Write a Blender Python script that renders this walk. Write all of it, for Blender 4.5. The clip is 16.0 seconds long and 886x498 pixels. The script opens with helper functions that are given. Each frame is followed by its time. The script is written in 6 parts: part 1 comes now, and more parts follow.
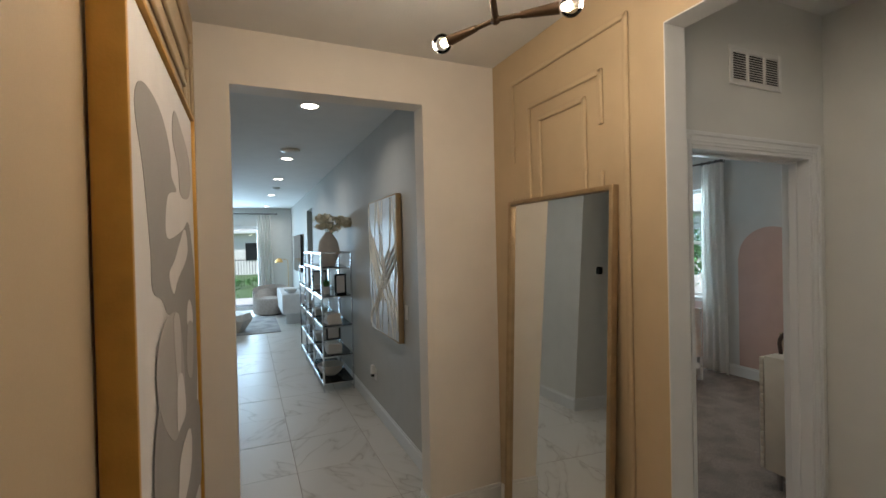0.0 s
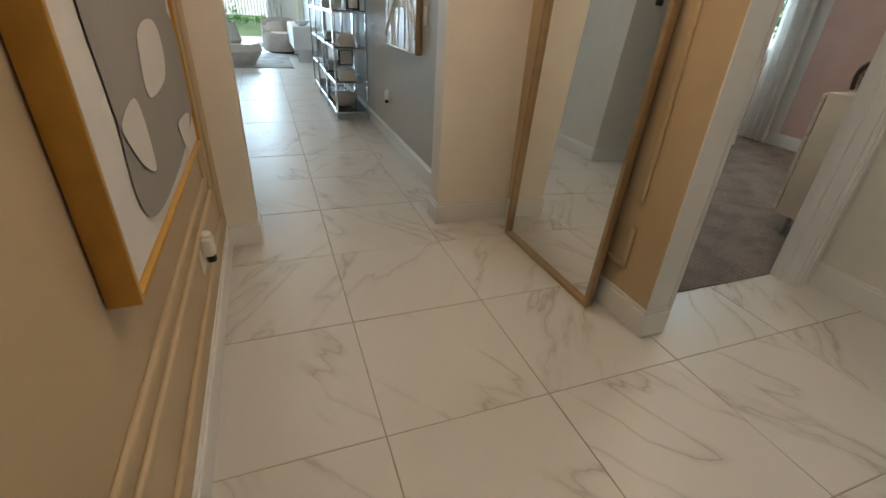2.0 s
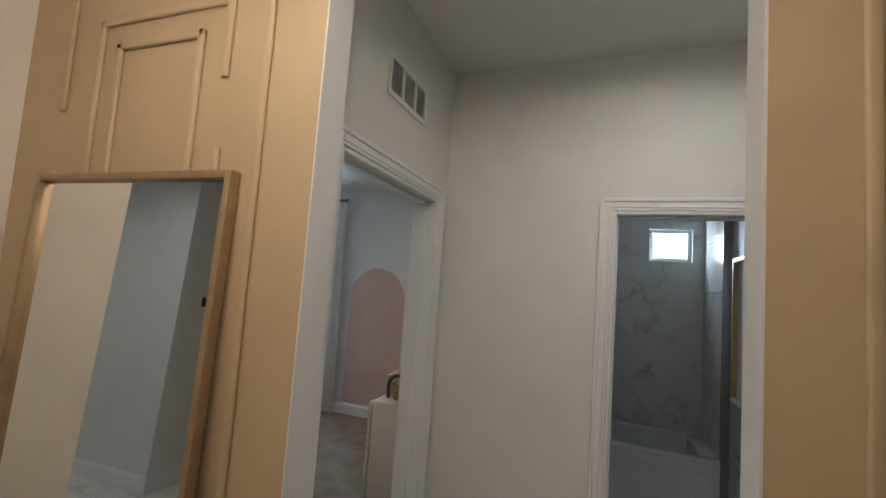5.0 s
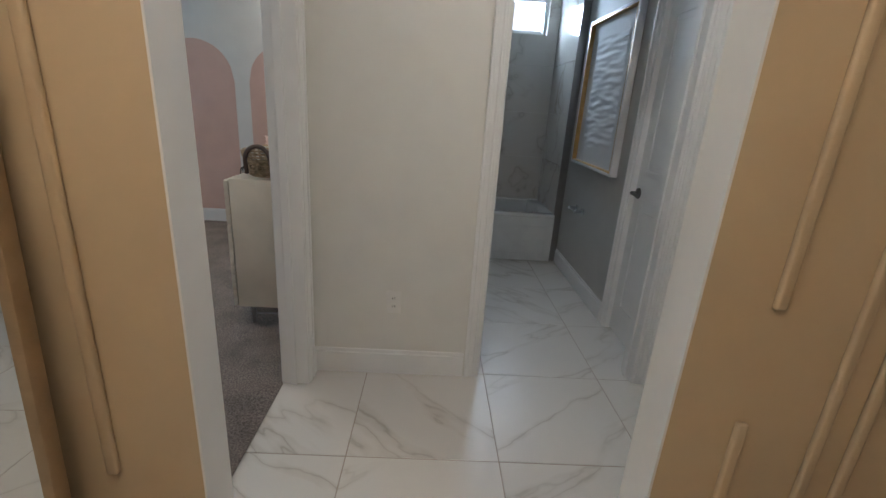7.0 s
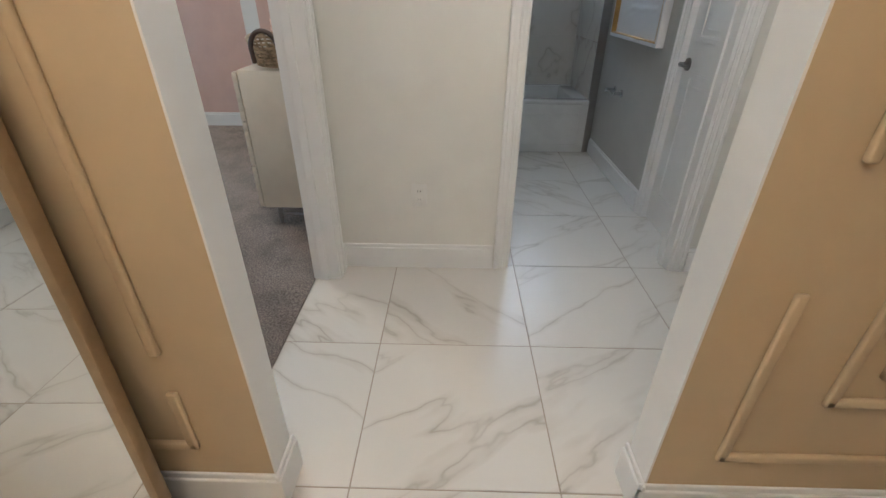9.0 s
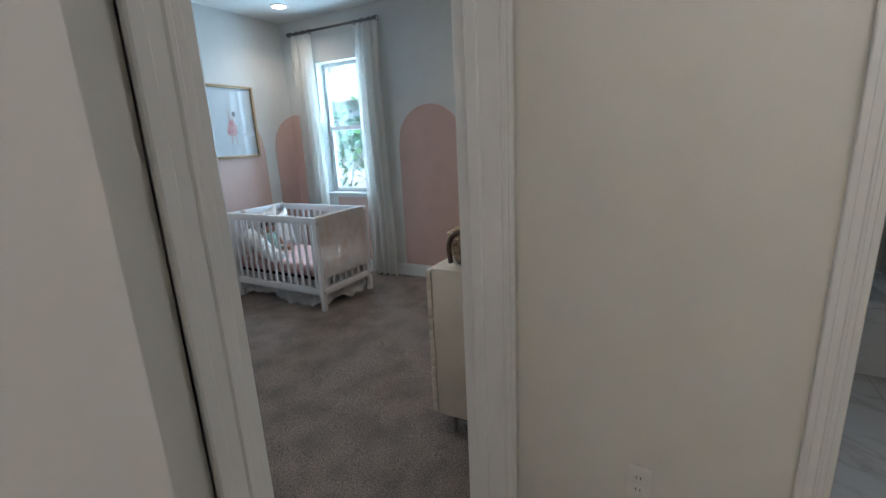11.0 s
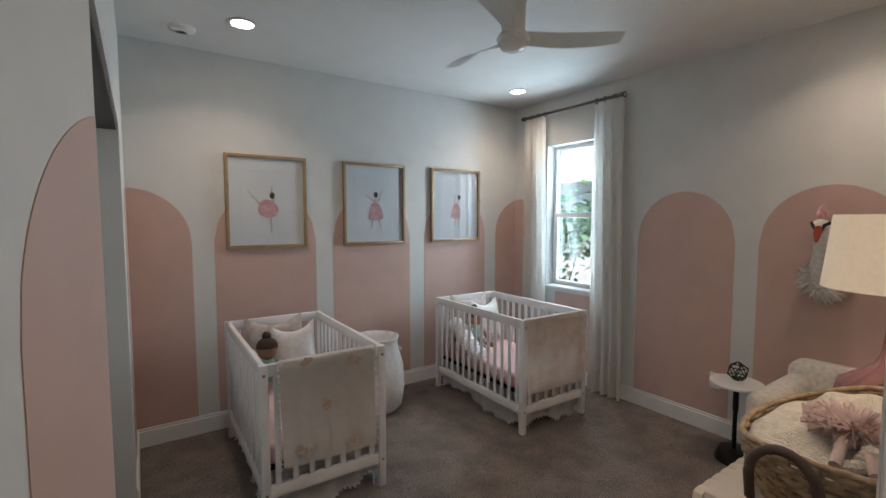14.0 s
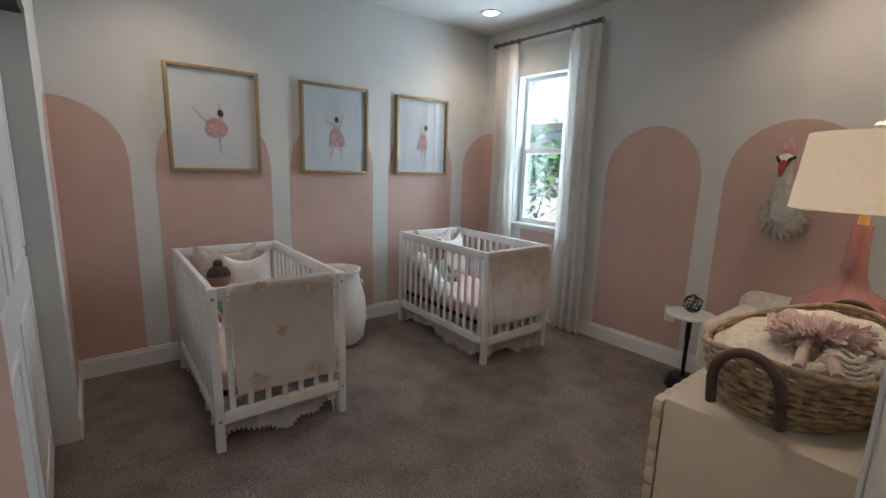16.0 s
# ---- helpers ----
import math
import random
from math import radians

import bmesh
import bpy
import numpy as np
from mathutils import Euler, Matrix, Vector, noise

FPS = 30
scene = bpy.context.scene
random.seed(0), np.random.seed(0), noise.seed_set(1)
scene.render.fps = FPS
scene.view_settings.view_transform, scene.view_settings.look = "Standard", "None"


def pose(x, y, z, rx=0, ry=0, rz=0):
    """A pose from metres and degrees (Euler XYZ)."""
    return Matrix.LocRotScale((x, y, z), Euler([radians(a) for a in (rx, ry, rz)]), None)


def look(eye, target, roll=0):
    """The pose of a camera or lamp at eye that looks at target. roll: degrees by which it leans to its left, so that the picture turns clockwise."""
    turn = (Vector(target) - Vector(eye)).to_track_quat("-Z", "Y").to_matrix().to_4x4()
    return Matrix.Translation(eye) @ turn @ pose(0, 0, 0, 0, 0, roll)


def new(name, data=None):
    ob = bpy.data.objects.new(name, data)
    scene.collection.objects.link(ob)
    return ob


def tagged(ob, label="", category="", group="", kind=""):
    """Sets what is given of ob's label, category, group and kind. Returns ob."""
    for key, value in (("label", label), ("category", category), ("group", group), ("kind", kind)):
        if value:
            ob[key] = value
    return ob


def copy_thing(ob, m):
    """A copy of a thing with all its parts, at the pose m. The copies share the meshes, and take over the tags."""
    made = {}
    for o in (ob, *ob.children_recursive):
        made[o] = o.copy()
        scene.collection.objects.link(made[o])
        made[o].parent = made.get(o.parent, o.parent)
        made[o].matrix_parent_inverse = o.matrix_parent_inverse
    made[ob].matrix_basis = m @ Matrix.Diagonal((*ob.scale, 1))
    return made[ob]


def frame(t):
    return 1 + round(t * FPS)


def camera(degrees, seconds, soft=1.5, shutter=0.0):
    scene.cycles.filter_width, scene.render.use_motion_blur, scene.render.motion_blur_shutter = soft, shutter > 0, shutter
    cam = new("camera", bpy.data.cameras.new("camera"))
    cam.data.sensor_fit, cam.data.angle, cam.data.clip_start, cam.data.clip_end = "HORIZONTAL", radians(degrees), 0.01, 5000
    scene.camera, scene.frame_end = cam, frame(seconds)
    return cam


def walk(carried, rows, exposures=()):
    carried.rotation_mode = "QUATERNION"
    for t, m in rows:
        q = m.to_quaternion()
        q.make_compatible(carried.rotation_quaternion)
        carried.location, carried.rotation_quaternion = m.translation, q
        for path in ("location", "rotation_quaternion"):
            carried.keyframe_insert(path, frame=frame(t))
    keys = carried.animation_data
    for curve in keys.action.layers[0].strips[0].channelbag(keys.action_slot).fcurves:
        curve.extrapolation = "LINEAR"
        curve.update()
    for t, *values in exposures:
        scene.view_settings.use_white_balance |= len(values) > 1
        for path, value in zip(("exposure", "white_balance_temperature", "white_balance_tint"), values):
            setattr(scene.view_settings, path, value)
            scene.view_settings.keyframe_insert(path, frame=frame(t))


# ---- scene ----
cam = camera(89.7, 16.0)
PATH = [
    (0, (-1.445, -2.375, 1.653), (-0.643, -0.543, 1.633), -1.3),
    (0.5, (-1.399, -2.32, 1.53), (-0.674, -0.477, 1.251), -0.2),
    (1, (-1.389, -2.295, 1.384), (-0.715, -0.493, 0.837), 0.9),
    (1.5, (-1.368, -2.286, 1.297), (-0.719, -0.566, 0.511), 2.2),
    (2, (-1.367, -2.283, 1.212), (-0.722, -0.656, 0.245), 3.4),
    (2.5, (-1.361, -2.283, 1.179), (-0.71, -0.712, 0.127), 3.8),
    (3, (-1.356, -2.284, 1.238), (-0.591, -0.673, 0.332), 3.2),
    (3.5, (-1.326, -2.313, 1.416), (-0.218, -0.752, 0.838), 3.9),
    (4, (-1.183, -2.239, 1.555), (0.305, -0.923, 1.317), 4.7),
    (4.2, (-1.107, -2.16, 1.614), (0.506, -0.985, 1.49), 4.8),
    (6.3, (-0.831, -1.626, 1.632), (1.165, -1.509, 1.609), 2.7),
    (6.5, (-0.812, -1.608, 1.569), (1.176, -1.551, 1.365), 3.1),
    (7, (-0.757, -1.629, 1.32), (1.145, -1.696, 0.705), 3.7),
    (7.5, (-0.777, -1.631, 1.217), (1.016, -1.71, 0.334), 2.6),
    (8, (-0.774, -1.636, 1.138), (0.907, -1.702, 0.057), 1.6),
    (8.2, (-0.772, -1.634, 1.126), (0.888, -1.708, 0.012), 1.6),
    (10.3, (-0.361, -1.634, 1.441), (1.487, -1.155, 0.846), -1.7),
    (10.5, (-0.283, -1.625, 1.437), (1.543, -1.041, 0.869), -2.2),
    (11, (-0.051, -1.528, 1.453), (1.652, -0.601, 0.966), -2.8),
    (11.5, (0.136, -1.44, 1.441), (1.601, -0.138, 1.042), -3.0),
    (12, (0.271, -1.41, 1.516), (1.429, 0.192, 1.212), -3.3),
    (12.5, (0.331, -1.331, 1.544), (1.389, 0.348, 1.293), -2.3),
    (13, (0.355, -1.19, 1.563), (1.44, 0.476, 1.348), -1.0),
    (13.5, (0.408, -1.111, 1.561), (1.512, 0.547, 1.381), -0.4),
    (14, (0.454, -1.075, 1.575), (1.581, 0.572, 1.435), 0.0),
    (14.5, (0.452, -1.021, 1.592), (1.613, 0.604, 1.489), 0.4),
    (15, (0.469, -1.016, 1.595), (1.662, 0.585, 1.485), 0.8),
    (15.5, (0.483, -1.017, 1.578), (1.708, 0.549, 1.362), 1.3),
    (16, (0.523, -1.0, 1.439), (1.757, 0.53, 1.069), 1.8),
]
walk(cam, [(t, look(eye, target, roll)) for t, eye, target, roll in PATH],
     exposures=[(0.0, 0.5, 6250, 10), (0.5, 0.58, 6200, 10), (1.0, 0.85, 6500, 10), (2.0, 0.97, 6600, 10), (2.5, 1.2, 6500, 10), (3.0, 1.25, 6150, 10), (3.5, 0.9, 5700, 10), (4.2, 0.75, 5950, 10), (6.5, 0.84, 5650, 10), (7.0, 1.15, 5700, 10), (7.5, 1.6, 5700, 10),
                (8.2, 1.8, 5750, 10), (10.3, 1.33, 5650, 10), (11.0, 0.82, 5600, 10), (11.5, 0.7, 5900, 12), (12.5, 0.58, 6350, 15), (13.5, 0.66, 6600, 18), (14.5, 0.72, 6750, 19), (16.0, 0.7, 6700, 19)])

# ---- world, sun and large lights ----
world = bpy.data.worlds.new("sky")
scene.world = world
world.use_nodes = True
wn, wl = world.node_tree.nodes, world.node_tree.links
sky = wn.new("ShaderNodeTexSky")
sky.sky_type, sky.sun_disc = "NISHITA", False
sky.sun_elevation, sky.sun_rotation = radians(53), radians(233)
wn["Background"].inputs[1].default_value = 0.15
wl.new(sky.outputs[0], wn["Background"].inputs[0])


def lamp(name, kind, place, energy, colour, size=0.1, aim=(0, 0, -1), size_y=0.0, spread=180):
    data = bpy.data.lights.new(name, kind)
    data.energy, data.color = energy, colour
    if kind == "AREA":
        data.shape, data.size = ("RECTANGLE" if size_y else "DISK"), size
        if size_y:
            data.size_y = size_y
        data.spread = radians(spread)
    elif kind == "SUN":
        data.angle = radians(size)
    else:
        data.shadow_soft_size = size
    ob = new(name, data)
    ob.matrix_world = look(place, Vector(place) + Vector(aim))
    return ob


WARM, SOFT, DAY = (1.0, 0.83, 0.64), (1.0, 0.93, 0.84), (0.74, 0.88, 1.0)
lamp("sun", "SUN", (0, 0, 20), 5.0, (1.0, 0.97, 0.92), 0.5, (0.48, 0.36, -0.80))
lamp("nursery_window_light", "AREA", (4.12, 1.75, 1.60), 28, (0.60, 0.86, 1.0), 0.52, (-1, -0.1, -0.15), 1.2)
lamp("slider_light", "AREA", (-2.4, 10.77, 1.2), 120, (0.55, 0.80, 1.0), 2.4, (0, -1, 0), 2.1)
lamp("bath_window_light", "AREA", (4.0, -2.455, 2.165), 8, DAY, 0.32, (-1, 0, -0.1), 0.26)

# ---- materials ----


def mat(name, colour, rough=0.5, metal=0.0, scale=6.0, vary=0.05, fine=180.0, bump=0.05, per=False, other=None, speckle=0.0, **more):
    m = bpy.data.materials.new(name)
    m.use_nodes = True
    nt = m.node_tree
    n, l = nt.nodes, nt.links
    b = n["Principled BSDF"]
    b.inputs["Roughness"].default_value, b.inputs["Metallic"].default_value = rough, metal
    for key, value in more.items():
        b.inputs[key.replace("_", " ")].default_value = value
    tc = n.new("ShaderNodeTexCoord")
    big = n.new("ShaderNodeTexNoise")
    big.inputs["Scale"].default_value, big.inputs["Detail"].default_value = scale, 5
    l.new(tc.outputs["Object"], big.inputs["Vector"])
    mix = n.new("ShaderNodeMix")
    mix.data_type = "RGBA"
    dark = other or tuple(c * (1 - 2 * vary) for c in colour)
    mix.inputs["A"].default_value = (*dark, 1)
    mix.inputs["B"].default_value = (*colour, 1)
    ramp = n.new("ShaderNodeMapRange")
    ramp.inputs["From Min"].default_value, ramp.inputs["From Max"].default_value = 0.3, 0.6
    l.new(big.outputs["Fac"], ramp.inputs["Value"])
    if per:
        info = n.new("ShaderNodeObjectInfo")
        add = n.new("ShaderNodeMath")
        add.operation = "MULTIPLY_ADD"
        add.inputs[1].default_value, add.inputs[2].default_value = 0.6, 0.0
        l.new(info.outputs["Random"], add.inputs[0])
        add2 = n.new("ShaderNodeMath")
        l.new(add.outputs[0], add2.inputs[0])
        l.new(ramp.outputs[0], add2.inputs[1])
        add2.use_clamp = True
        l.new(add2.outputs[0], mix.inputs["Factor"])
    else:
        l.new(ramp.outputs[0], mix.inputs["Factor"])
    small = n.new("ShaderNodeTexNoise")
    small.inputs["Scale"].default_value, small.inputs["Detail"].default_value = fine, 3
    l.new(tc.outputs["Object"], small.inputs["Vector"])
    if speckle:
        tuft = n.new("ShaderNodeTexNoise")
        tuft.inputs["Scale"].default_value, tuft.inputs["Detail"].default_value = fine * 0.42, 2
        l.new(tc.outputs["Object"], tuft.inputs["Vector"])
        sp = n.new("ShaderNodeMapRange")
        sp.inputs["From Min"].default_value, sp.inputs["From Max"].default_value = 0.32, 0.68
        sp.inputs["To Min"].default_value, sp.inputs["To Max"].default_value = 1 - speckle, 1 + speckle
        l.new(tuft.outputs["Fac"], sp.inputs["Value"])
        mul = n.new("ShaderNodeMix")
        mul.data_type, mul.blend_type = "RGBA", "MULTIPLY"
        mul.inputs["Factor"].default_value = 1.0
        l.new(mix.outputs["Result"], mul.inputs["A"])
        l.new(sp.outputs[0], mul.inputs["B"])
        l.new(mul.outputs["Result"], b.inputs["Base Color"])
    else:
        l.new(mix.outputs["Result"], b.inputs["Base Color"])
    if bump:
        bp = n.new("ShaderNodeBump")
        bp.inputs["Strength"].default_value, bp.inputs["Distance"].default_value = bump, 0.01
        l.new(small.outputs["Fac"], bp.inputs["Height"])
        l.new(bp.outputs[0], b.inputs["Normal"])
    rr = n.new("ShaderNodeMapRange")
    rr.inputs["To Min"].default_value, rr.inputs["To Max"].default_value = rough * 0.85, min(1, rough * 1.15)
    l.new(small.outputs["Fac"], rr.inputs["Value"])
    l.new(rr.outputs[0], b.inputs["Roughness"])
    return m


def marble(name, scale=1.0, rough=0.26, turn=-0.95):
    """Pale polished porcelain with soft warm-grey veins; each tile takes its own piece of the pattern."""
    m = bpy.data.materials.new(name)
    m.use_nodes = True
    n, l = m.node_tree.nodes, m.node_tree.links
    b = n["Principled BSDF"]
    tc, info = n.new("ShaderNodeTexCoord"), n.new("ShaderNodeObjectInfo")
    shift = n.new("ShaderNodeVectorMath")
    shift.operation = "SCALE"
    shift.inputs[0].default_value = (37.0, 91.0, 17.0)
    l.new(info.outputs["Random"], shift.inputs["Scale"])
    add = n.new("ShaderNodeVectorMath")
    l.new(tc.outputs["Object"], add.inputs[0])
    l.new(shift.outputs[0], add.inputs[1])
    warp = n.new("ShaderNodeTexNoise")
    warp.inputs["Scale"].default_value, warp.inputs["Detail"].default_value = 1.6 * scale, 6
    l.new(add.outputs[0], warp.inputs["Vector"])
    off = n.new("ShaderNodeVectorMath")
    off.operation = "MULTIPLY_ADD"
    off.inputs[1].default_value = (0.17, 0.17, 0.17)
    l.new(warp.outputs["Color"], off.inputs[0])
    l.new(add.outputs[0], off.inputs[2])
    rot = n.new("ShaderNodeMapping")
    rot.vector_type = "TEXTURE"
    rot.inputs["Rotation"].default_value = (0.0, 0.0, turn)
    rot.inputs["Scale"].default_value = (2.6, 0.62, 1.0)
    l.new(off.outputs[0], rot.inputs["Vector"])
    vein = n.new("ShaderNodeTexNoise")
    vein.inputs["Scale"].default_value, vein.inputs["Detail"].default_value = 1.9 * scale, 4
    l.new(rot.outputs[0], vein.inputs["Vector"])
    sub = n.new("ShaderNodeMath")
    sub.operation = "SUBTRACT"
    sub.inputs[1].default_value = 0.5
    l.new(vein.outputs["Fac"], sub.inputs[0])
    ab = n.new("ShaderNodeMath")
    ab.operation = "ABSOLUTE"
    l.new(sub.outputs[0], ab.inputs[0])
    cr = n.new("ShaderNodeValToRGB")
    cr.color_ramp.elements[0].color, cr.color_ramp.elements[0].position = (0.36, 0.33, 0.285, 1), 0.0
    cr.color_ramp.elements[1].color, cr.color_ramp.elements[1].position = (0.555, 0.53, 0.49, 1), 0.034
    e = cr.color_ramp.elements.new(0.008)
    e.color = (0.485, 0.455, 0.41, 1)
    l.new(ab.outputs[0], cr.inputs["Fac"])
    cloud = n.new("ShaderNodeTexNoise")
    cloud.inputs["Scale"].default_value, cloud.inputs["Detail"].default_value = 3.0 * scale, 8
    l.new(off.outputs[0], cloud.inputs["Vector"])
    mk = n.new("ShaderNodeMapRange")
    mk.inputs["From Min"].default_value, mk.inputs["From Max"].default_value = 0.42, 0.72
    l.new(cloud.outputs["Fac"], mk.inputs["Value"])
    mix = n.new("ShaderNodeMix")
    mix.data_type = "RGBA"
    l.new(mk.outputs[0], mix.inputs["Factor"])
    l.new(cr.outputs["Color"], mix.inputs["A"])
    mix.inputs["B"].default_value = (0.57, 0.545, 0.505, 1)
    l.new(mix.outputs["Result"], b.inputs["Base Color"])
    rr = n.new("ShaderNodeMapRange")
    rr.inputs["To Min"].default_value, rr.inputs["To Max"].default_value = rough, rough * 1.7
    l.new(cloud.outputs["Fac"], rr.inputs["Value"])
    l.new(rr.outputs[0], b.inputs["Roughness"])
    return m


def glow(name, colour, strength):
    m = bpy.data.materials.new(name)
    m.use_nodes = True
    b = m.node_tree.nodes["Principled BSDF"]
    b.inputs["Base Color"].default_value = (*colour, 1)
    b.inputs["Emission Color"].default_value, b.inputs["Emission Strength"].default_value = (*colour, 1), strength
    return m


def clear(name, tint=(0.95, 0.98, 1.0), rough=0.0):
    m = bpy.data.materials.new(name)
    m.use_nodes = True
    n, l = m.node_tree.nodes, m.node_tree.links
    tr, gl, mx, fr = n.new("ShaderNodeBsdfTransparent"), n.new("ShaderNodeBsdfGlossy"), n.new("ShaderNodeMixShader"), n.new("ShaderNodeFresnel")
    tr.inputs[0].default_value, gl.inputs["Roughness"].default_value = (*tint, 1), rough
    fr.inputs[0].default_value = 1.5
    l.new(fr.outputs[0], mx.inputs[0])
    l.new(tr.outputs[0], mx.inputs[1])
    l.new(gl.outputs[0], mx.inputs[2])
    l.new(mx.outputs[0], n["Material Output"].inputs["Surface"])
    return m


TAN = mat("tan_paint", (0.50, 0.385, 0.24), 0.55, vary=0.03, fine=300, bump=0.04)
CREAM = mat("cream_paint", (0.75, 0.70, 0.635), 0.6, vary=0.02, fine=300, bump=0.04)
GREY = mat("grey_paint", (0.45, 0.44, 0.41), 0.6, vary=0.02, fine=300, bump=0.04)
OFFWHITE = mat("off_white_paint", (0.66, 0.65, 0.61), 0.6, vary=0.02, fine=300, bump=0.04)
NURSERY = mat("nursery_white_paint", (0.62, 0.62, 0.60), 0.55, vary=0.02, fine=300, bump=0.04)
PINK = mat("blush_paint", (0.55, 0.375, 0.32), 0.55, vary=0.03, fine=300, bump=0.04)
CEILING = mat("ceiling_paint", (0.68, 0.67, 0.65), 0.8, vary=0.02, fine=90, bump=0.12)
TRIM = mat("white_trim", (0.72, 0.72, 0.71), 0.35, vary=0.02, fine=60, bump=0.02)
TILE = marble("porcelain_tile")
TILE_TURNED = marble("porcelain_tile_turned", turn=0.9)
WALLTILE = marble("porcelain_wall_tile", 0.8, 0.12)
GROUT = mat("grout", (0.34, 0.29, 0.24), 0.9, fine=400, bump=0.2)
CARPET = mat("carpet", (0.262, 0.215, 0.186), 1.0, scale=5.0, vary=0.17, fine=330, bump=1.0, speckle=0.5)
GOLD = mat("brushed_gold", (0.62, 0.40, 0.16), 0.38, 0.85, scale=20, vary=0.08)
OCHRE = mat("gilded_wood", (0.55, 0.30, 0.06), 0.45, 0.35, scale=14, vary=0.08)
BRONZE = mat("champagne_wood", (0.40, 0.285, 0.16), 0.4, 0.5, scale=18, vary=0.08)
MIRROR = mat("mirror_glass", (0.86, 0.88, 0.87), 0.015, 1.0, vary=0.0, bump=0)
CHROME = mat("chrome", (0.70, 0.72, 0.74), 0.08, 1.0, vary=0.03, bump=0)
NICKEL = mat("brushed_nickel", (0.35, 0.33, 0.31), 0.3, 1.0)
GUNMETAL = mat("dark_nickel", (0.13, 0.12, 0.115), 0.3, 0.9)
BLACK = mat("black_metal", (0.018, 0.016, 0.015), 0.4, 0.6)
BLACKPL = mat("black_plastic", (0.012, 0.012, 0.013), 0.25)
WHITEPL = mat("white_plastic", (0.70, 0.69, 0.66), 0.35, bump=0.01)
GLASS = clear("clear_glass")
SMOKED = clear("shelf_glass", (0.74, 0.82, 0.84))
WHITEWOOD = mat("white_painted_wood", (0.77, 0.76, 0.76), 0.35, fine=90, bump=0.03)
LINEN = mat("white_linen", (0.74, 0.72, 0.70), 0.9, scale=30, vary=0.06, fine=420, bump=0.35)
CURTAIN = mat("white_curtain", (0.86, 0.84, 0.80), 0.9, scale=3, vary=0.02, fine=520, bump=0.12)
cn, cl = CURTAIN.node_tree.nodes, CURTAIN.node_tree.links
sheer, blend = cn.new("ShaderNodeBsdfTranslucent"), cn.new("ShaderNodeMixShader")
sheer.inputs[0].default_value, blend.inputs[0].default_value = (0.86, 0.84, 0.80, 1), 0.22
cl.new(cn["Principled BSDF"].outputs[0], blend.inputs[1])
cl.new(sheer.outputs[0], blend.inputs[2])
cl.new(blend.outputs[0], cn["Material Output"].inputs["Surface"])
BLUSHCLOTH = mat("blush_cotton", (0.66, 0.44, 0.42), 0.9, scale=25, vary=0.05, fine=420, bump=0.3)
CREAMCLOTH = mat("cream_boucle", (0.72, 0.68, 0.61), 0.95, scale=40, vary=0.1, fine=240, bump=0.8)
KNIT = mat("cream_knit", (0.75, 0.69, 0.58), 0.95, scale=50, vary=0.1, fine=140, bump=0.8)
SPLATTER = mat("watercolour_cotton", (0.86, 0.81, 0.76), 0.9, scale=11, fine=420, bump=0.3, other=(0.78, 0.65, 0.57))
TAUPECLOTH = mat("taupe_cotton", (0.50, 0.43, 0.39), 0.9, scale=22, vary=0.12, fine=300, bump=0.3)
TAUPE = mat("taupe_velvet", (0.45, 0.38, 0.33), 0.8, scale=20, vary=0.08)
LACQUER = mat("cream_lacquer", (0.64, 0.56, 0.45), 0.35, fine=60, bump=0.02)
WICKER = mat("wicker", (0.48, 0.345, 0.21), 0.75, scale=35, vary=0.25, fine=160, bump=0.3)
LEATHER = mat("brown_leather", (0.085, 0.05, 0.035), 0.5, scale=30, vary=0.15)
CERAMIC = mat("blush_glazed_ceramic", (0.31, 0.15, 0.15), 0.1, scale=5, vary=0.05, bump=0)
CERAMICW = mat("matte_ceramic", (0.52, 0.47, 0.42), 0.6, scale=12, vary=0.05)
PORCELAIN = mat("white_porcelain", (0.72, 0.72, 0.71), 0.1, bump=0)
PAPER = mat("picture_paper", (0.70, 0.69, 0.69), 0.7, scale=3, vary=0.03)
ROSE = mat("rose_watercolour", (0.56, 0.25, 0.25), 0.8, scale=45, fine=200, other=(0.68, 0.47, 0.45))
SKINTONE = mat("pale_watercolour", (0.60, 0.46, 0.40), 0.8, scale=30, vary=0.1)
BROWN = mat("dark_brown_felt", (0.055, 0.03, 0.022), 0.9)
TAN_FELT = mat("tan_felt", (0.30, 0.16, 0.10), 0.9)
MINT = mat("mint_cotton", (0.30, 0.42, 0.36), 0.9)
TULLE = mat("blush_tulle", (0.88, 0.68, 0.62), 0.95, scale=60, vary=0.12)
RED = mat("red_felt", (0.35, 0.06, 0.03), 0.8)
LEAF = mat("shrub_leaf", (0.10, 0.27, 0.07), 0.85, scale=6, vary=0.25, per=True)
BARK = mat("bark", (0.16, 0.11, 0.08), 0.9, scale=20, vary=0.2, bump=0.4)
STUCCO = mat("white_stucco", (0.72, 0.70, 0.66), 0.9, scale=4, vary=0.04, fine=60, bump=0.3)
SHINGLE = mat("roof_shingle", (0.50, 0.48, 0.46), 0.9, scale=12, vary=0.15, fine=40, bump=0.4)
GRASS = mat("lawn", (0.09, 0.15, 0.05), 0.95, scale=5, vary=0.25, fine=90, bump=0.6)
PAVER = mat("concrete_paver", (0.50, 0.48, 0.45), 0.85, scale=8, vary=0.08, bump=0.2)
RUG = mat("grey_rug", (0.40, 0.38, 0.36), 0.95, scale=3.5, fine=150, bump=0.5, other=(0.20, 0.20, 0.21))
SOFTGREY = mat("grey_paint_shape", (0.30, 0.285, 0.27), 0.8, scale=4, vary=0.04)
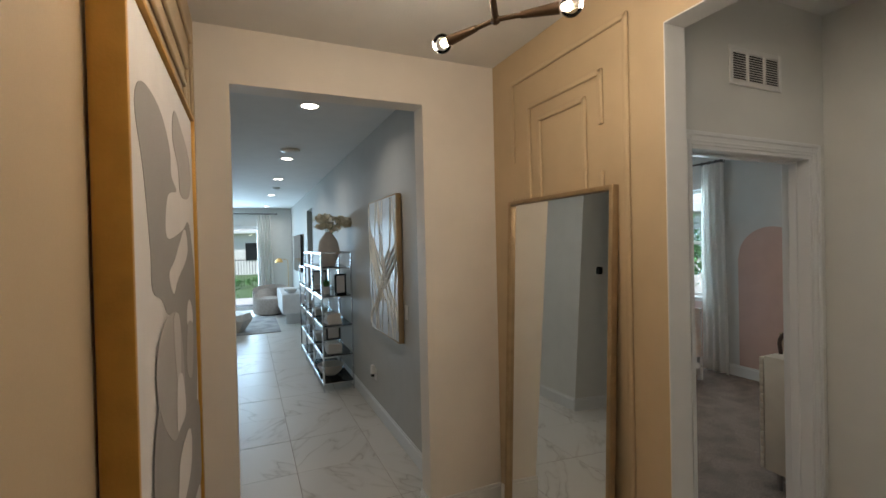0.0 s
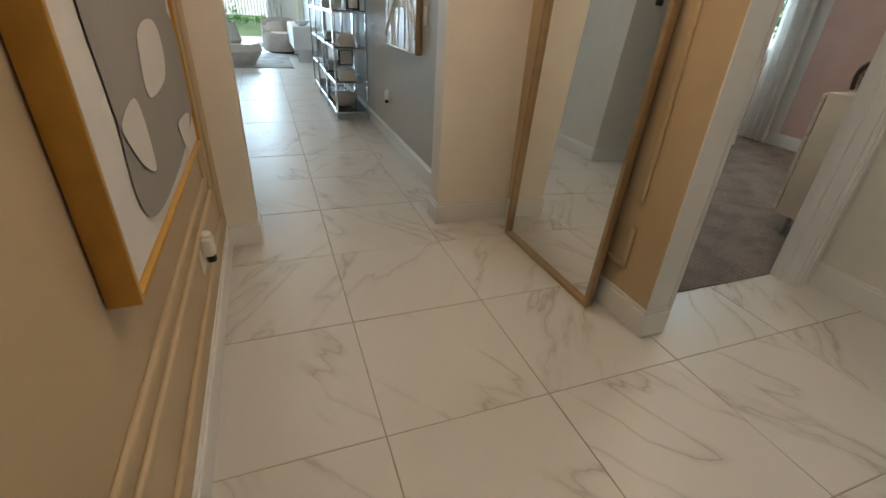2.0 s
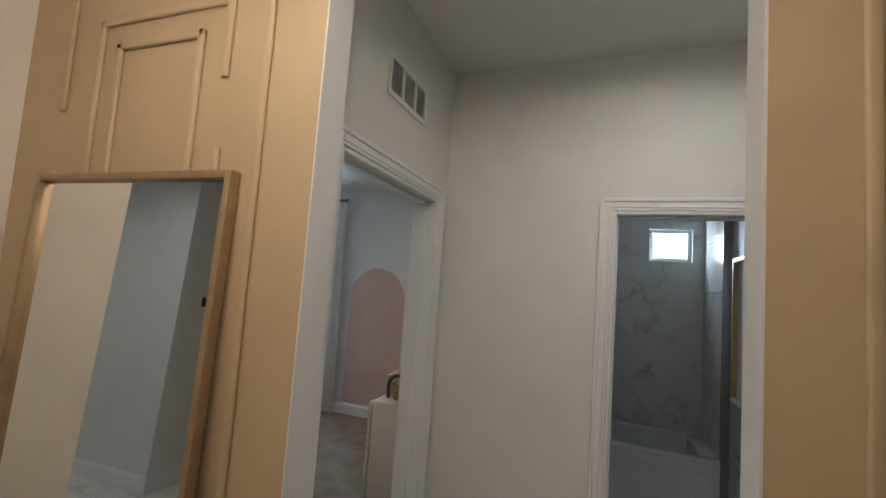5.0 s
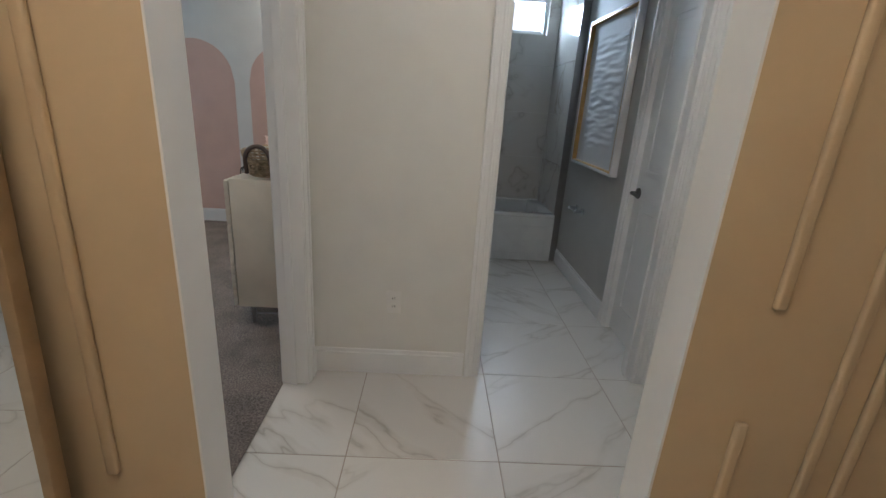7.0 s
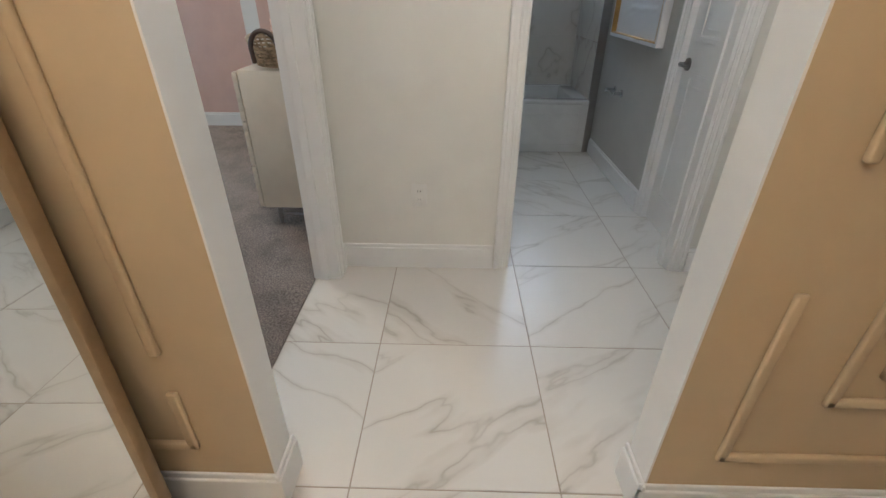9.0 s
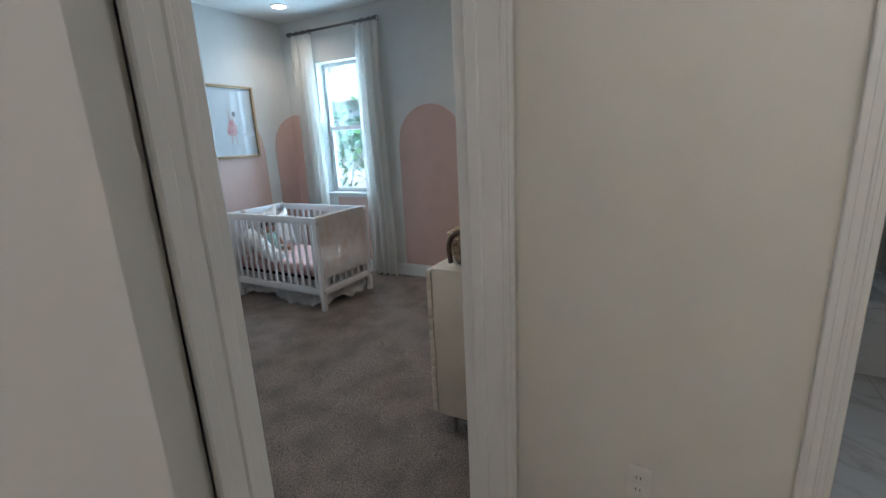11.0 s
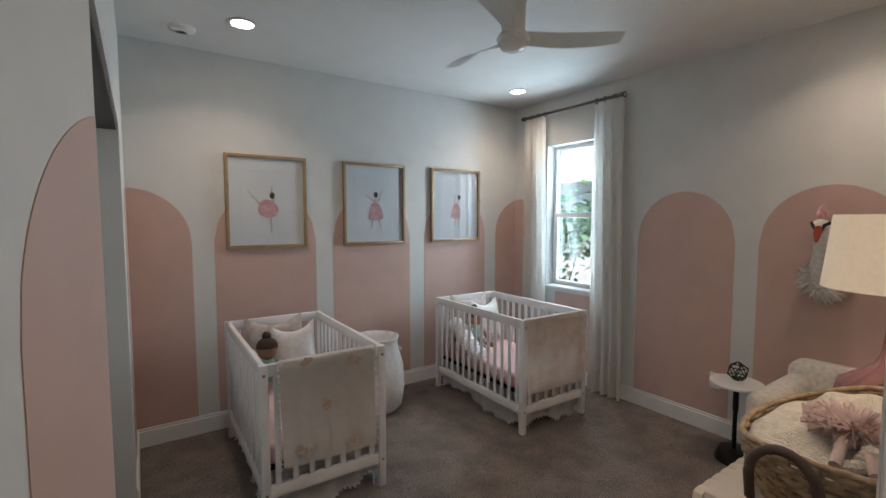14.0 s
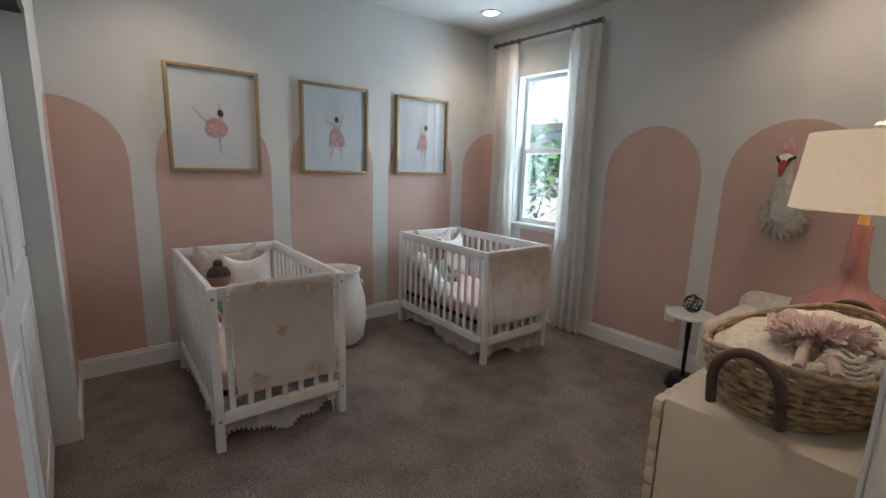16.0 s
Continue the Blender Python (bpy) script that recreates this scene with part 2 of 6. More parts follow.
MIDGREY = mat("taupe_paint_shape", (0.40, 0.375, 0.355), 0.8, scale=4, vary=0.04)
PALEGREY = mat("pale_paint_shape", (0.52, 0.50, 0.48), 0.8, scale=4, vary=0.04)
CANVAS = mat("primed_canvas", (0.66, 0.63, 0.61), 0.8, scale=10, vary=0.03, fine=500, bump=0.2)
ARTGREY = mat("silver_grey_paint", (0.52, 0.53, 0.53), 0.35, scale=7, vary=0.12)
ARTWHITE = mat("ivory_paint_line", (0.80, 0.79, 0.72), 0.4, scale=15, vary=0.06)
PETAL = mat("ivory_petal", (0.68, 0.62, 0.47), 0.8, scale=30, vary=0.1)
BOOK = mat("book_cloth", (0.60, 0.57, 0.53), 0.8, scale=20, vary=0.1, per=True)
SCREEN = mat("dark_screen", (0.015, 0.016, 0.018), 0.12, bump=0)
CRYSTAL = mat("crystal_glass", (0.95, 0.96, 0.97), 0.03, vary=0.0, bump=0, Transmission_Weight=1.0, IOR=1.45)
BULB = glow("warm_bulb", (1.0, 0.72, 0.42), 22)
LENS = glow("downlight_lens", (1.0, 0.86, 0.70), 14)

# ---- helpers of the build ----


def bx(bm, x0, x1, y0, y1, z0, z1, bev=0.0, seg=1, m=None):
    t = bmesh.new()
    bmesh.ops.create_cube(t, size=1)
    bmesh.ops.transform(t, matrix=Matrix.LocRotScale(((x0 + x1) / 2, (y0 + y1) / 2, (z0 + z1) / 2), None, (abs(x1 - x0), abs(y1 - y0), abs(z1 - z0))), verts=t.verts)
    if bev:
        bmesh.ops.bevel(t, geom=t.edges[:], offset=bev, segments=seg, affect="EDGES", profile=0.5)
    if m:
        bmesh.ops.transform(t, matrix=m, verts=t.verts)
    merge(bm, t)


def merge(bm, t):
    me = bpy.data.meshes.new("tmp")
    t.to_mesh(me)
    t.free()
    bm.from_mesh(me)
    bpy.data.meshes.remove(me)


def cyl(bm, p0, p1, r0, r1=None, seg=16):
    p0, p1 = Vector(p0), Vector(p1)
    d = p1 - p0
    m = Matrix.Translation((p0 + p1) / 2) @ d.to_track_quat("Z", "Y").to_matrix().to_4x4()
    bmesh.ops.create_cone(bm, cap_ends=True, segments=seg, radius1=r0, radius2=r0 if r1 is None else r1, depth=d.length, matrix=m)


def lathe(bm, prof, seg=32, at=(0, 0, 0), m=None):
    """Rings of (radius, height)."""
    rings = []
    for r, z in prof:
        rings.append([bm.verts.new(Vector(at) + Vector((r * math.cos(2 * math.pi * k / seg), r * math.sin(2 * math.pi * k / seg), z))) for k in range(seg)])
    for a, b in zip(rings, rings[1:]):
        for k in range(seg):
            bm.faces.new((a[k], a[(k + 1) % seg], b[(k + 1) % seg], b[k]))
    if prof[0][0] > 1e-4:
        bm.faces.new(rings[0][::-1])
    if prof[-1][0] > 1e-4:
        bm.faces.new(rings[-1])
    if m:
        bmesh.ops.transform(bm, matrix=m, verts=[v for r in rings for v in r])


def tube(bm, pts, r, seg=8, closed=False):
    pts = [Vector(p) for p in pts]
    n = len(pts)
    rings = []
    for i, p in enumerate(pts):
        a = pts[(i - 1) % n] if closed or i else p
        b = pts[(i + 1) % n] if closed or i < n - 1 else p
        q = (b - a).to_track_quat("Z", "Y")
        rr = r[i] if isinstance(r, (list, tuple)) else r
        rings.append([bm.verts.new(p + q @ Vector((rr * math.cos(2 * math.pi * k / seg), rr * math.sin(2 * math.pi * k / seg), 0))) for k in range(seg)])
    for i in range(n if closed else n - 1):
        a, b = rings[i], rings[(i + 1) % n]
        for k in range(seg):
            bm.faces.new((a[k], a[(k + 1) % seg], b[(k + 1) % seg], b[k]))
    if not closed:
        bm.faces.new(rings[0][::-1])
        bm.faces.new(rings[-1])


def surf(bm, f, nu, nv, thick=0.0):
    """A sheet f(u, v) with u, v from 0 to 1; thick gives it a second side."""
    v = [[bm.verts.new(f(i / nu, j / nv)) for j in range(nv + 1)] for i in range(nu + 1)]
    fs = [bm.faces.new((v[i][j], v[i + 1][j], v[i + 1][j + 1], v[i][j + 1])) for i in range(nu) for j in range(nv)]
    if thick:
        bmesh.ops.solidify(bm, geom=fs, thickness=thick)


def ball(bm, at, r, sub=2, s=(1, 1, 1), m=None):
    t = bmesh.new()
    bmesh.ops.create_icosphere(t, subdivisions=sub, radius=r)
    bmesh.ops.transform(t, matrix=Matrix.Translation(at) @ (m or Matrix()) @ Matrix.Diagonal((*s, 1)), verts=t.verts)
    merge(bm, t)


def plate(bm, pts, axis, depth):
    """A flat outline pushed out by depth along an axis vector."""
    vs = [bm.verts.new(p) for p in pts]
    f = bm.faces.new(vs)
    out = bmesh.ops.extrude_face_region(bm, geom=[f])
    bmesh.ops.translate(bm, verts=[e for e in out["geom"] if isinstance(e, bmesh.types.BMVert)], vec=Vector(axis) * depth)
    bmesh.ops.recalc_face_normals(bm, faces=bm.faces[:])


def mesh_of(name, bm, material, smooth=None):
    bmesh.ops.recalc_face_normals(bm, faces=bm.faces[:])
    me = bpy.data.meshes.new(name)
    bm.to_mesh(me)
    bm.free()
    me.materials.append(material)
    if smooth:
        me.shade_smooth()
        me.set_sharp_from_angle(angle=radians(smooth))
    return me


def part(name, bm, material, parent, label="", smooth=40):
    ob = new(name, mesh_of(name, bm, material, smooth))
    ob.parent = parent
    return tagged(ob, label)


def thing(name, label, category, at=(0, 0, 0), rz=0, group=""):
    ob = new(name)
    ob.empty_display_size = 0.1
    ob.matrix_world = pose(*at, 0, 0, rz)
    return tagged(ob, label, category, group)


def solo(name, bm, material, label, category, kind="", group="", smooth=40):
    return tagged(new(name, mesh_of(name, bm, material, smooth)), label, category, group, kind)


def boxes(name, material, label, category, *bs, bev=0.0, smooth=None):
    bm = bmesh.new()
    for b in bs:
        bx(bm, *b, bev=bev)
    return solo(name, bm, material, label, category, "structure", smooth=smooth)


def child_boxes(name, material, parent, *bs, bev=0.0, label=""):
    bm = bmesh.new()
    for b in bs:
        bx(bm, *b, bev=bev)
    return part(name, bm, material, parent, label, None)


# ---- setting ----
H, HN = 2.76, 2.74
LX, NY, BX = -1.665, -1.087, 1.228          # foyer left wall, nursery wall, alcove end wall
EX, NN, SY = 3.866, 2.514, -0.962            # nursery east, north and south faces
OT, FW = 2.48, 0.083                        # hall opening's head, foyer front wall face
wall_foyer_left = boxes("wall_foyer_left", TAN, "tan painted foyer wall with applied moldings", "wall", (LX - 0.12, LX, -4.2, FW, 0, H))
wall_foyer_front = boxes("wall_foyer_front", CREAM, "cream painted wall with a wide hall opening", "wall",
    (-3.2, -1.512, FW, FW + 0.14, 0, H), (-0.482, 0.0, FW, FW + 0.14, 0, H), (-1.512, -0.482, FW, FW + 0.14, OT, H))
wall_foyer_right = boxes("wall_foyer_right", TAN, "tan painted foyer wall with applied moldings", "wall",
    (0, 0.105, -1.180, FW + 0.14, 0, H), (0, 0.105, -4.2, -2.142, 0, H), (0, 0.105, -2.142, -1.180, 2.465, H))
boxes("trim_alcove_opening", TRIM, "white painted drywall return of the alcove opening", "opening trim",
    (-0.001, 0.1075, -1.183, -1.1785, 0, 2.465), (-0.001, 0.1075, -2.1445, -2.139, 0, 2.465), (-0.001, 0.1075, -2.139, -1.183, 2.462, 2.467))
boxes("wall_alcove_west", OFFWHITE, "off-white back of the foyer wall", "wall", (0.105, 0.1065, -1.1785, NY, 0, H), (0.105, 0.1065, -2.9, -2.1445, 0, H), (0.105, 0.1065, -2.1445, -1.1785, 2.467, H))
boxes("wall_foyer_back", CREAM, "plain cream wall at the entry end", "wall", (LX - 0.12, 0.105, -4.32, -4.2, 0, H))
NL, NR, NT = 0.248, 1.112, 2.046           # nursery door
wall_nursery_south = boxes("wall_nursery_south", OFFWHITE, "off-white painted wall with the nursery doorway", "wall",
    (0.105, NL, SY, NY, 0, H), (NR, 3.85, SY, NY, 0, H), (NL, NR, SY, NY, NT, H))
boxes("wall_nursery_south_inside", NURSERY, "white painted nursery side of the door wall", "wall",
    (NR + 0.06, EX, SY, SY + 0.003, 0, HN), (NL, NR + 0.06, SY, SY + 0.003, NT + 0.06, HN))
BL, BR, BT = -1.903, -2.735, 2.02          # bath door
boxes("wall_alcove_end", OFFWHITE, "off-white painted wall with the bathroom doorway", "wall",
    (BX, BX + 0.12, BL, NY, 0, H), (BX, BX + 0.12, -2.9, BR, 0, H), (BX, BX + 0.12, BR, BL, BT, H))
boxes("wall_alcove_south", OFFWHITE, "plain off-white alcove wall", "wall", (0.105, BX + 0.12, -3.02, -2.9, 0, H))
boxes("ceiling_foyer", CEILING, "white textured ceiling", "ceiling", (LX - 0.12, BX + 0.12, -4.32, FW + 0.14, H, H + 0.1))
# hall and living room
HX, FY = -0.315, 10.85
boxes("wall_hall_right", GREY, "grey painted hall wall", "wall", (HX, HX + 0.12, FW + 0.14, 6.35, 0, H), (HX, HX + 0.12, 7.2, FY, 0, H), (HX, HX + 0.12, 6.35, 7.2, 2.41, H))
boxes("wall_side_room", GREY, "shaded wall beyond the side opening", "wall", (0.9, 1.0, 5.9, 7.7, 0, H), (HX + 0.12, 0.9, 5.9, 6.0, 0, H), (HX + 0.12, 0.9, 7.6, 7.7, 0, H))
boxes("wall_hall_left", OFFWHITE, "off-white painted hall wall with a louvred closet niche", "wall", (-2.07, -1.95, 1.33, 5.9, 0, H), (-3.2, -2.07, 1.33, 1.45, 0, H), (-3.32, -3.2, FW, 1.45, 0, H), (-6.0, -2.07, 5.78, 5.9, 0, H))
SLX0, SLX1 = -3.65, -1.13
boxes("wall_living_far", OFFWHITE, "off-white wall with the sliding glass door", "wall", (SLX1, 0.0, FY, FY + 0.15, 0, H), (-6.1, SLX0, FY, FY + 0.15, 0, H), (SLX0, SLX1, FY, FY + 0.15, 2.28, H))
boxes("wall_living_left", OFFWHITE, "plain off-white living room wall", "wall", (-6.12, -6, 5.78, FY + 0.15, 0, H))
boxes("ceiling_hall", CEILING, "white textured ceiling", "ceiling", (-6.12, 1.0, FW + 0.14, FY + 0.15, H, H + 0.1))
# nursery
CY0, CY1, WX0, WX = -0.012, 1.72, 0.396, 0.392
SWX = 0.141                                # where the slanting part meets the door wall
bm = bmesh.new()
bx(bm, WX - 0.12, WX, CY1, NN, 0, HN)
plate(bm, [(WX0, CY0, 2.04), (WX, CY1, 2.04), (WX - 0.12, CY1, 2.04), (WX0 - 0.12, CY0, 2.04)], (0, 0, 1), HN - 2.04)
plate(bm, [(SWX, SY, 0), (WX0, CY0, 0), (WX0 - 0.12, CY0, 0), (0.12, CY0, 0), (0.12, SY, 0)], (0, 0, 1), HN)
wall_nursery_west = solo("wall_nursery_west", bm, NURSERY, "white nursery wall with painted arches and a closet opening", "wall", "structure", smooth=None)
wall_nursery_north = boxes("wall_nursery_north", NURSERY, "white nursery wall with painted blush arches", "wall", (0.14, EX + 0.15, NN, NN + 0.12, 0, HN + 0.1))
WY0, WY1, WZ0, WZ1 = 1.45, 2.055, 0.88, 2.285
wall_nursery_east = boxes("wall_nursery_east", NURSERY, "white nursery wall with painted arches and a window", "wall",
    (EX, EX + 0.15, SY - 0.12, WY0, 0, HN), (EX, EX + 0.15, WY1, NN, 0, HN), (EX, EX + 0.15, WY0, WY1, 0, WZ0), (EX, EX + 0.15, WY0, WY1, WZ1, HN))
boxes("wall_closet", OFFWHITE, "plain walls inside the closet", "wall", (0.138, 0.145, CY0, NN, 0, HN))
boxes("ceiling_nursery", CEILING, "white textured ceiling", "ceiling", (0.138, EX + 0.15, SY, NN + 0.12, HN, HN + 0.08))
# bath
RY, TX, BBX = -2.81, 3.12, 3.87
boxes("wall_bath_right", GREY, "grey painted bathroom wall with a panel door", "wall", (BX + 0.02, 1.36, RY - 0.12, RY, 0, 2.6), (1.86, BBX, RY - 0.12, RY, 0, 2.6), (1.36, 1.86, RY - 0.12, RY, 2.01, 2.6))
BW0, BW1, BZ0, BZ1 = -2.645, -2.265, 2.005, 2.325
boxes("wall_bath_back", OFFWHITE, "bathroom wall behind the tub", "wall", (BBX, BBX + 0.15, -2.91, BW0, 0, 2.6), (BBX, BBX + 0.15, BW1, -1.1, 0, 2.6), (BBX, BBX + 0.15, BW0, BW1, 0, BZ0), (BBX, BBX + 0.15, BW0, BW1, BZ1, 2.6))
boxes("wall_bath_left", GREY, "plain grey bathroom wall", "wall", (BX + 0.12, BBX, -1.22, -1.1, 0, 2.6))
boxes("ceiling_bath", CEILING, "white textured ceiling", "ceiling", (BX + 0.12, BBX + 0.15, -2.91, -1.1, 2.6, 2.68))
# floors
boxes("floor_slab", GROUT, "grout bed under the porcelain tiles", "floor", (-6.1, 4.0, -4.3, 11.0, -0.12, -0.0025))
bm = bmesh.new()
surf(bm, lambda u, v: Vector((0.14 + u * (EX - 0.142), -0.968 + v * (NN + 0.966), 0.008 + 0.004 * noise.noise((u * 30, v * 25, 0)))), 120, 100)
bx(bm, 0.14, EX, -0.968, NN, -0.002, 0.003)
solo("floor_carpet", bm, CARPET, "soft taupe-grey cut pile carpet", "carpet", "structure")


# ---- trim: baseboards, casings, moldings, painted arches ----
def baseboard(parent_name, *runs, z=0.0):
    """Runs of (x0, y0, x1, y1, nx, ny): along a wall's foot, standing out along n."""
    bm = bmesh.new()
    for x0, y0, x1, y1, nx, ny in runs:
        for a, b, d in ((0.0, 0.112, 0.014), (0.112, 0.132, 0.008)):
            xs, ys = sorted((x0, x1)), sorted((y0, y1))
            if nx:
                bx(bm, x0, x0 + nx * d, ys[0], ys[1], z + a, z + b, bev=0.002)
            else:
                bx(bm, xs[0], xs[1], y0, y0 + ny * d, z + a, z + b, bev=0.002)
    return solo(parent_name, bm, TRIM, "white painted wooden baseboard", "baseboard", "structure", smooth=None)


baseboard("baseboard_foyer", (LX, -4.2, LX, FW, 1, 0), (LX, FW, -1.512, FW, 0, -1), (-0.482, FW, 0, FW, 0, -1), (-1.512, FW - 0.014, -1.512, FW + 0.154, 1, 0), (-0.482, FW - 0.014, -0.482, FW + 0.154, -1, 0),
    (0, FW - 0.02, 0, -1.194, -1, 0), (-0.014, -1.183, 0.12, -1.183, 0, -1), (-0.014, -2.139, 0.12, -2.139, 0, 1), (0, -2.125, 0, -4.2, -1, 0), (LX, -4.2, 0, -4.2, 0, 1))
baseboard("baseboard_alcove", (0.1065, -1.165, 0.1065, NY, 1, 0), (0.15, NY, NL - 0.06, NY, 0, -1), (NR + 0.065, NY, BX, NY, 0, -1), (BX, NY, BX, BL + 0.065, -1, 0), (BX, BR - 0.065, BX, -2.9, -1, 0), (0.105, -2.9, BX, -2.9, 0, 1))
baseboard("baseboard_hall", (HX, FW + 0.14, HX, 6.35, -1, 0), (HX, 7.2, HX, FY, -1, 0), (-1.95, 1.33, -1.95, 5.9, 1, 0), (-1.936, 1.33, -2.50, 1.33, 0, -1), (SLX1 + 0.05, FY, HX, FY, 0, -1), (-0.482, FW + 0.14, HX, FW + 0.14, 0, 1), (-3.13, 1.33, -3.2, 1.33, 0, -1))
baseboard("baseboard_nursery", (WX, NN, EX, NN, 0, -1), (EX, NN, EX, SY, -1, 0), (WX, CY1, WX, NN, 1, 0), (NR + 0.08, SY, EX, SY, 0, 1), z=0.008)
baseboard("baseboard_bath", (1.95, RY, TX, RY, 0, 1), (BX + 0.12, BL + 0.1, BX + 0.12, -1.22, 1, 0), (BX + 0.12, -1.22, TX, -1.22, 0, -1))


def casing(name, axis, face, sign, a, b, top, depth):
    """Door lining and stepped casing. axis 'y': the wall faces along y; a, b are the opening's sides."""
    bm = bmesh.new()

    def put(u0, u1, d0, d1, z0, z1):
        f0, f1 = face + sign * d0, face + sign * d1
        if axis == "y":
            bx(bm, u0, u1, min(f0, f1), max(f0, f1), z0, z1, bev=0.0025)
        else:
            bx(bm, min(f0, f1), max(f0, f1), u0, u1, z0, z1, bev=0.0025)
    for w0, w1, d in ((0.0, 0.058, 0.010), (0.040, 0.058, 0.017), (0.012, 0.022, 0.013)):
        put(a - w1, a - w0, 0, d, 0, top + w1)
        put(b + w0, b + w1, 0, d, 0, top + w1)
        put(a - w0, b + w0, 0, d, top + w0, top + w1)
        put(a - w1, a - w0, -depth - d * 0.6, -depth, 0, top + w1)
        put(b + w0, b + w1, -depth - d * 0.6, -depth, 0, top + w1)
        put(a - w0, b + w0, -depth - d * 0.6, -depth, top + w0, top + w1)
    put(a - 0.001, a + 0.016, -depth, 0.004, 0, top)
    put(b - 0.016, b + 0.001, -depth, 0.004, 0, top)
    put(a + 0.016, b - 0.016, -depth, 0.004, top - 0.016, top + 0.001)
    mid = -depth * 0.55
    put(a + 0.016, a + 0.027, mid - 0.018, mid + 0.018, 0, top - 0.016)
    put(b - 0.027, b - 0.016, mid - 0.018, mid + 0.018, 0, top - 0.016)
    put(a + 0.027, b - 0.027, mid - 0.018, mid + 0.018, top - 0.027, top - 0.016)
    return solo(name, bm, TRIM, "white painted door lining with stepped casing", "door casing", "structure", smooth=None)


casing("trim_nursery_door", "y", NY, -1, NL, NR, NT, NY * -1 + SY)
casing("trim_bath_door", "x", BX, -1, BR, BL, BT, 0.12)

MW, MD = 0.026, 0.014


def strip(parent, x, sign, y0, z0, y1, z1):
    bm = bmesh.new()
    ys, zs = sorted((y0, y1)), sorted((z0, z1))
    h = MW / 2
    y_a, y_b, z_a, z_b = ys[0] - h, ys[1] + h, zs[0] - h, zs[1] + h
    xs = sorted((x - sign * 0.001, x + sign * MD))
    bx(bm, xs[0], xs[1], y_a, y_b, z_a, z_b, bev=0.0065, seg=3)
    part("molding_strip", bm, TAN, parent)


for m in ((-0.15, 2.578, -1.0, 2.578), (-0.15, 2.13, -0.15, 2.578), (-1.0, 0.56, -1.0, 2.578), (-1.0, 0.248, -1.0, 0.42), (-0.15, 0.248, -1.0, 0.248), (-0.15, 0.248, -0.15, 1.9),
          (-0.31, 2.40, -0.855, 2.40), (-0.31, 0.445, -0.31, 2.40), (-0.855, 2.18, -0.855, 2.40), (-0.855, 0.445, -0.855, 1.95), (-0.31, 0.445, -0.855, 0.445),
          (-0.405, 2.31, -0.75, 2.31), (-0.405, 0.53, -0.405, 2.31), (-0.75, 0.53, -0.75, 2.31), (-0.405, 0.53, -0.75, 0.53)):
    strip(wall_foyer_right, 0, -1, *m)
for m in ((-2.293, 0.254, -2.293, 0.725), (-2.293, 1.006, -2.293, 2.583), (-2.293, 0.254, -3.75, 0.254), (-3.75, 0.254, -3.75, 2.583), (-2.293, 2.583, -3.75, 2.583),
          (-2.466, 0.45, -2.466, 2.40), (-2.466, 0.45, -3.595, 0.45), (-3.595, 0.45, -3.595, 2.40), (-2.466, 2.40, -3.595, 2.40),
          (-2.55, 0.535, -2.55, 2.31), (-2.55, 0.535, -3.505, 0.535), (-3.505, 0.535, -3.505, 2.31), (-2.55, 2.31, -3.505, 2.31)):
    strip(wall_foyer_right, 0, -1, *m)
for m in ((-0.10, 0.254, -2.3, 0.254), (-0.10, 0.254, -0.10, 2.583), (-0.10, 2.583, -2.3, 2.583), (-2.3, 0.254, -2.3, 2.583),
          (-0.26, 0.45, -2.14, 0.45), (-0.26, 0.45, -0.26, 2.41), (-0.26, 2.41, -2.14, 2.41), (-2.14, 0.45, -2.14, 2.41),
          (-0.35, 0.535, -2.05, 0.535), (-0.35, 0.535, -0.35, 2.31), (-0.35, 2.31, -2.05, 2.31), (-2.05, 0.535, -2.05, 2.31)):
    strip(wall_foyer_left, LX, 1, *m)


def arch(parent, origin, along, out, a, b, lo=None, hi=None, top=1.772, r=0.37, foot=0.14):
    """A painted round-topped panel from a to b along a wall, cut at lo and hi."""
    o, u, n = Vector(origin), Vector(along), Vector(out)
    c = (a + b) / 2
    lo, hi = (a if lo is None else max(a, lo)), (b if hi is None else min(b, hi))
    pts = [o + u * lo + Vector((0, 0, foot)), o + u * hi + Vector((0, 0, foot))]
    k = 28
    for i in range(k + 1):
        s = hi - (hi - lo) * i / k
        h = math.sqrt(max(0.0, 1 - ((s - c) / ((b - a) / 2)) ** 2)) * r
        pts.append(o + u * s + Vector((0, 0, top - r + h)))
    bm = bmesh.new()
    plate(bm, pts, n, 0.0025)
    part("painted_arch", bm, PINK, parent, "blush pink painted arch", None)


for a, b in ((0.028, 0.763), (0.906, 1.649), (1.795, 2.532), (2.692, 3.434), (3.583, 4.32)):
    arch(wall_nursery_north, (0, NN - 0.0005, 0), (1, 0, 0), (0, -1, 0), a, b, WX, EX)
for a, b in ((-1.43, -0.70), (-0.555, 0.181), (0.324, 1.053), (2.075, 2.81)):
    arch(wall_nursery_east, (EX + 0.0005, 0, 0), (0, 1, 0), (-1, 0, 0), a, b, SY, NN)
arch(wall_nursery_east, (EX + 0.0005, 0, 0), (0, 1, 0), (-1, 0, 0), 1.198, 1.93, top=WZ0 - 0.03, r=0.001)
arch(wall_nursery_west, (WX - 0.0005, 0, 0), (0, 1, 0), (1, 0, 0), 2.075, 2.81, CY1, NN)
wdir = Vector((WX0 - SWX, CY0 - SY, 0))
wlen = wdir.length
wdir.normalize()
wout = Vector((wdir.y, -wdir.x, 0))
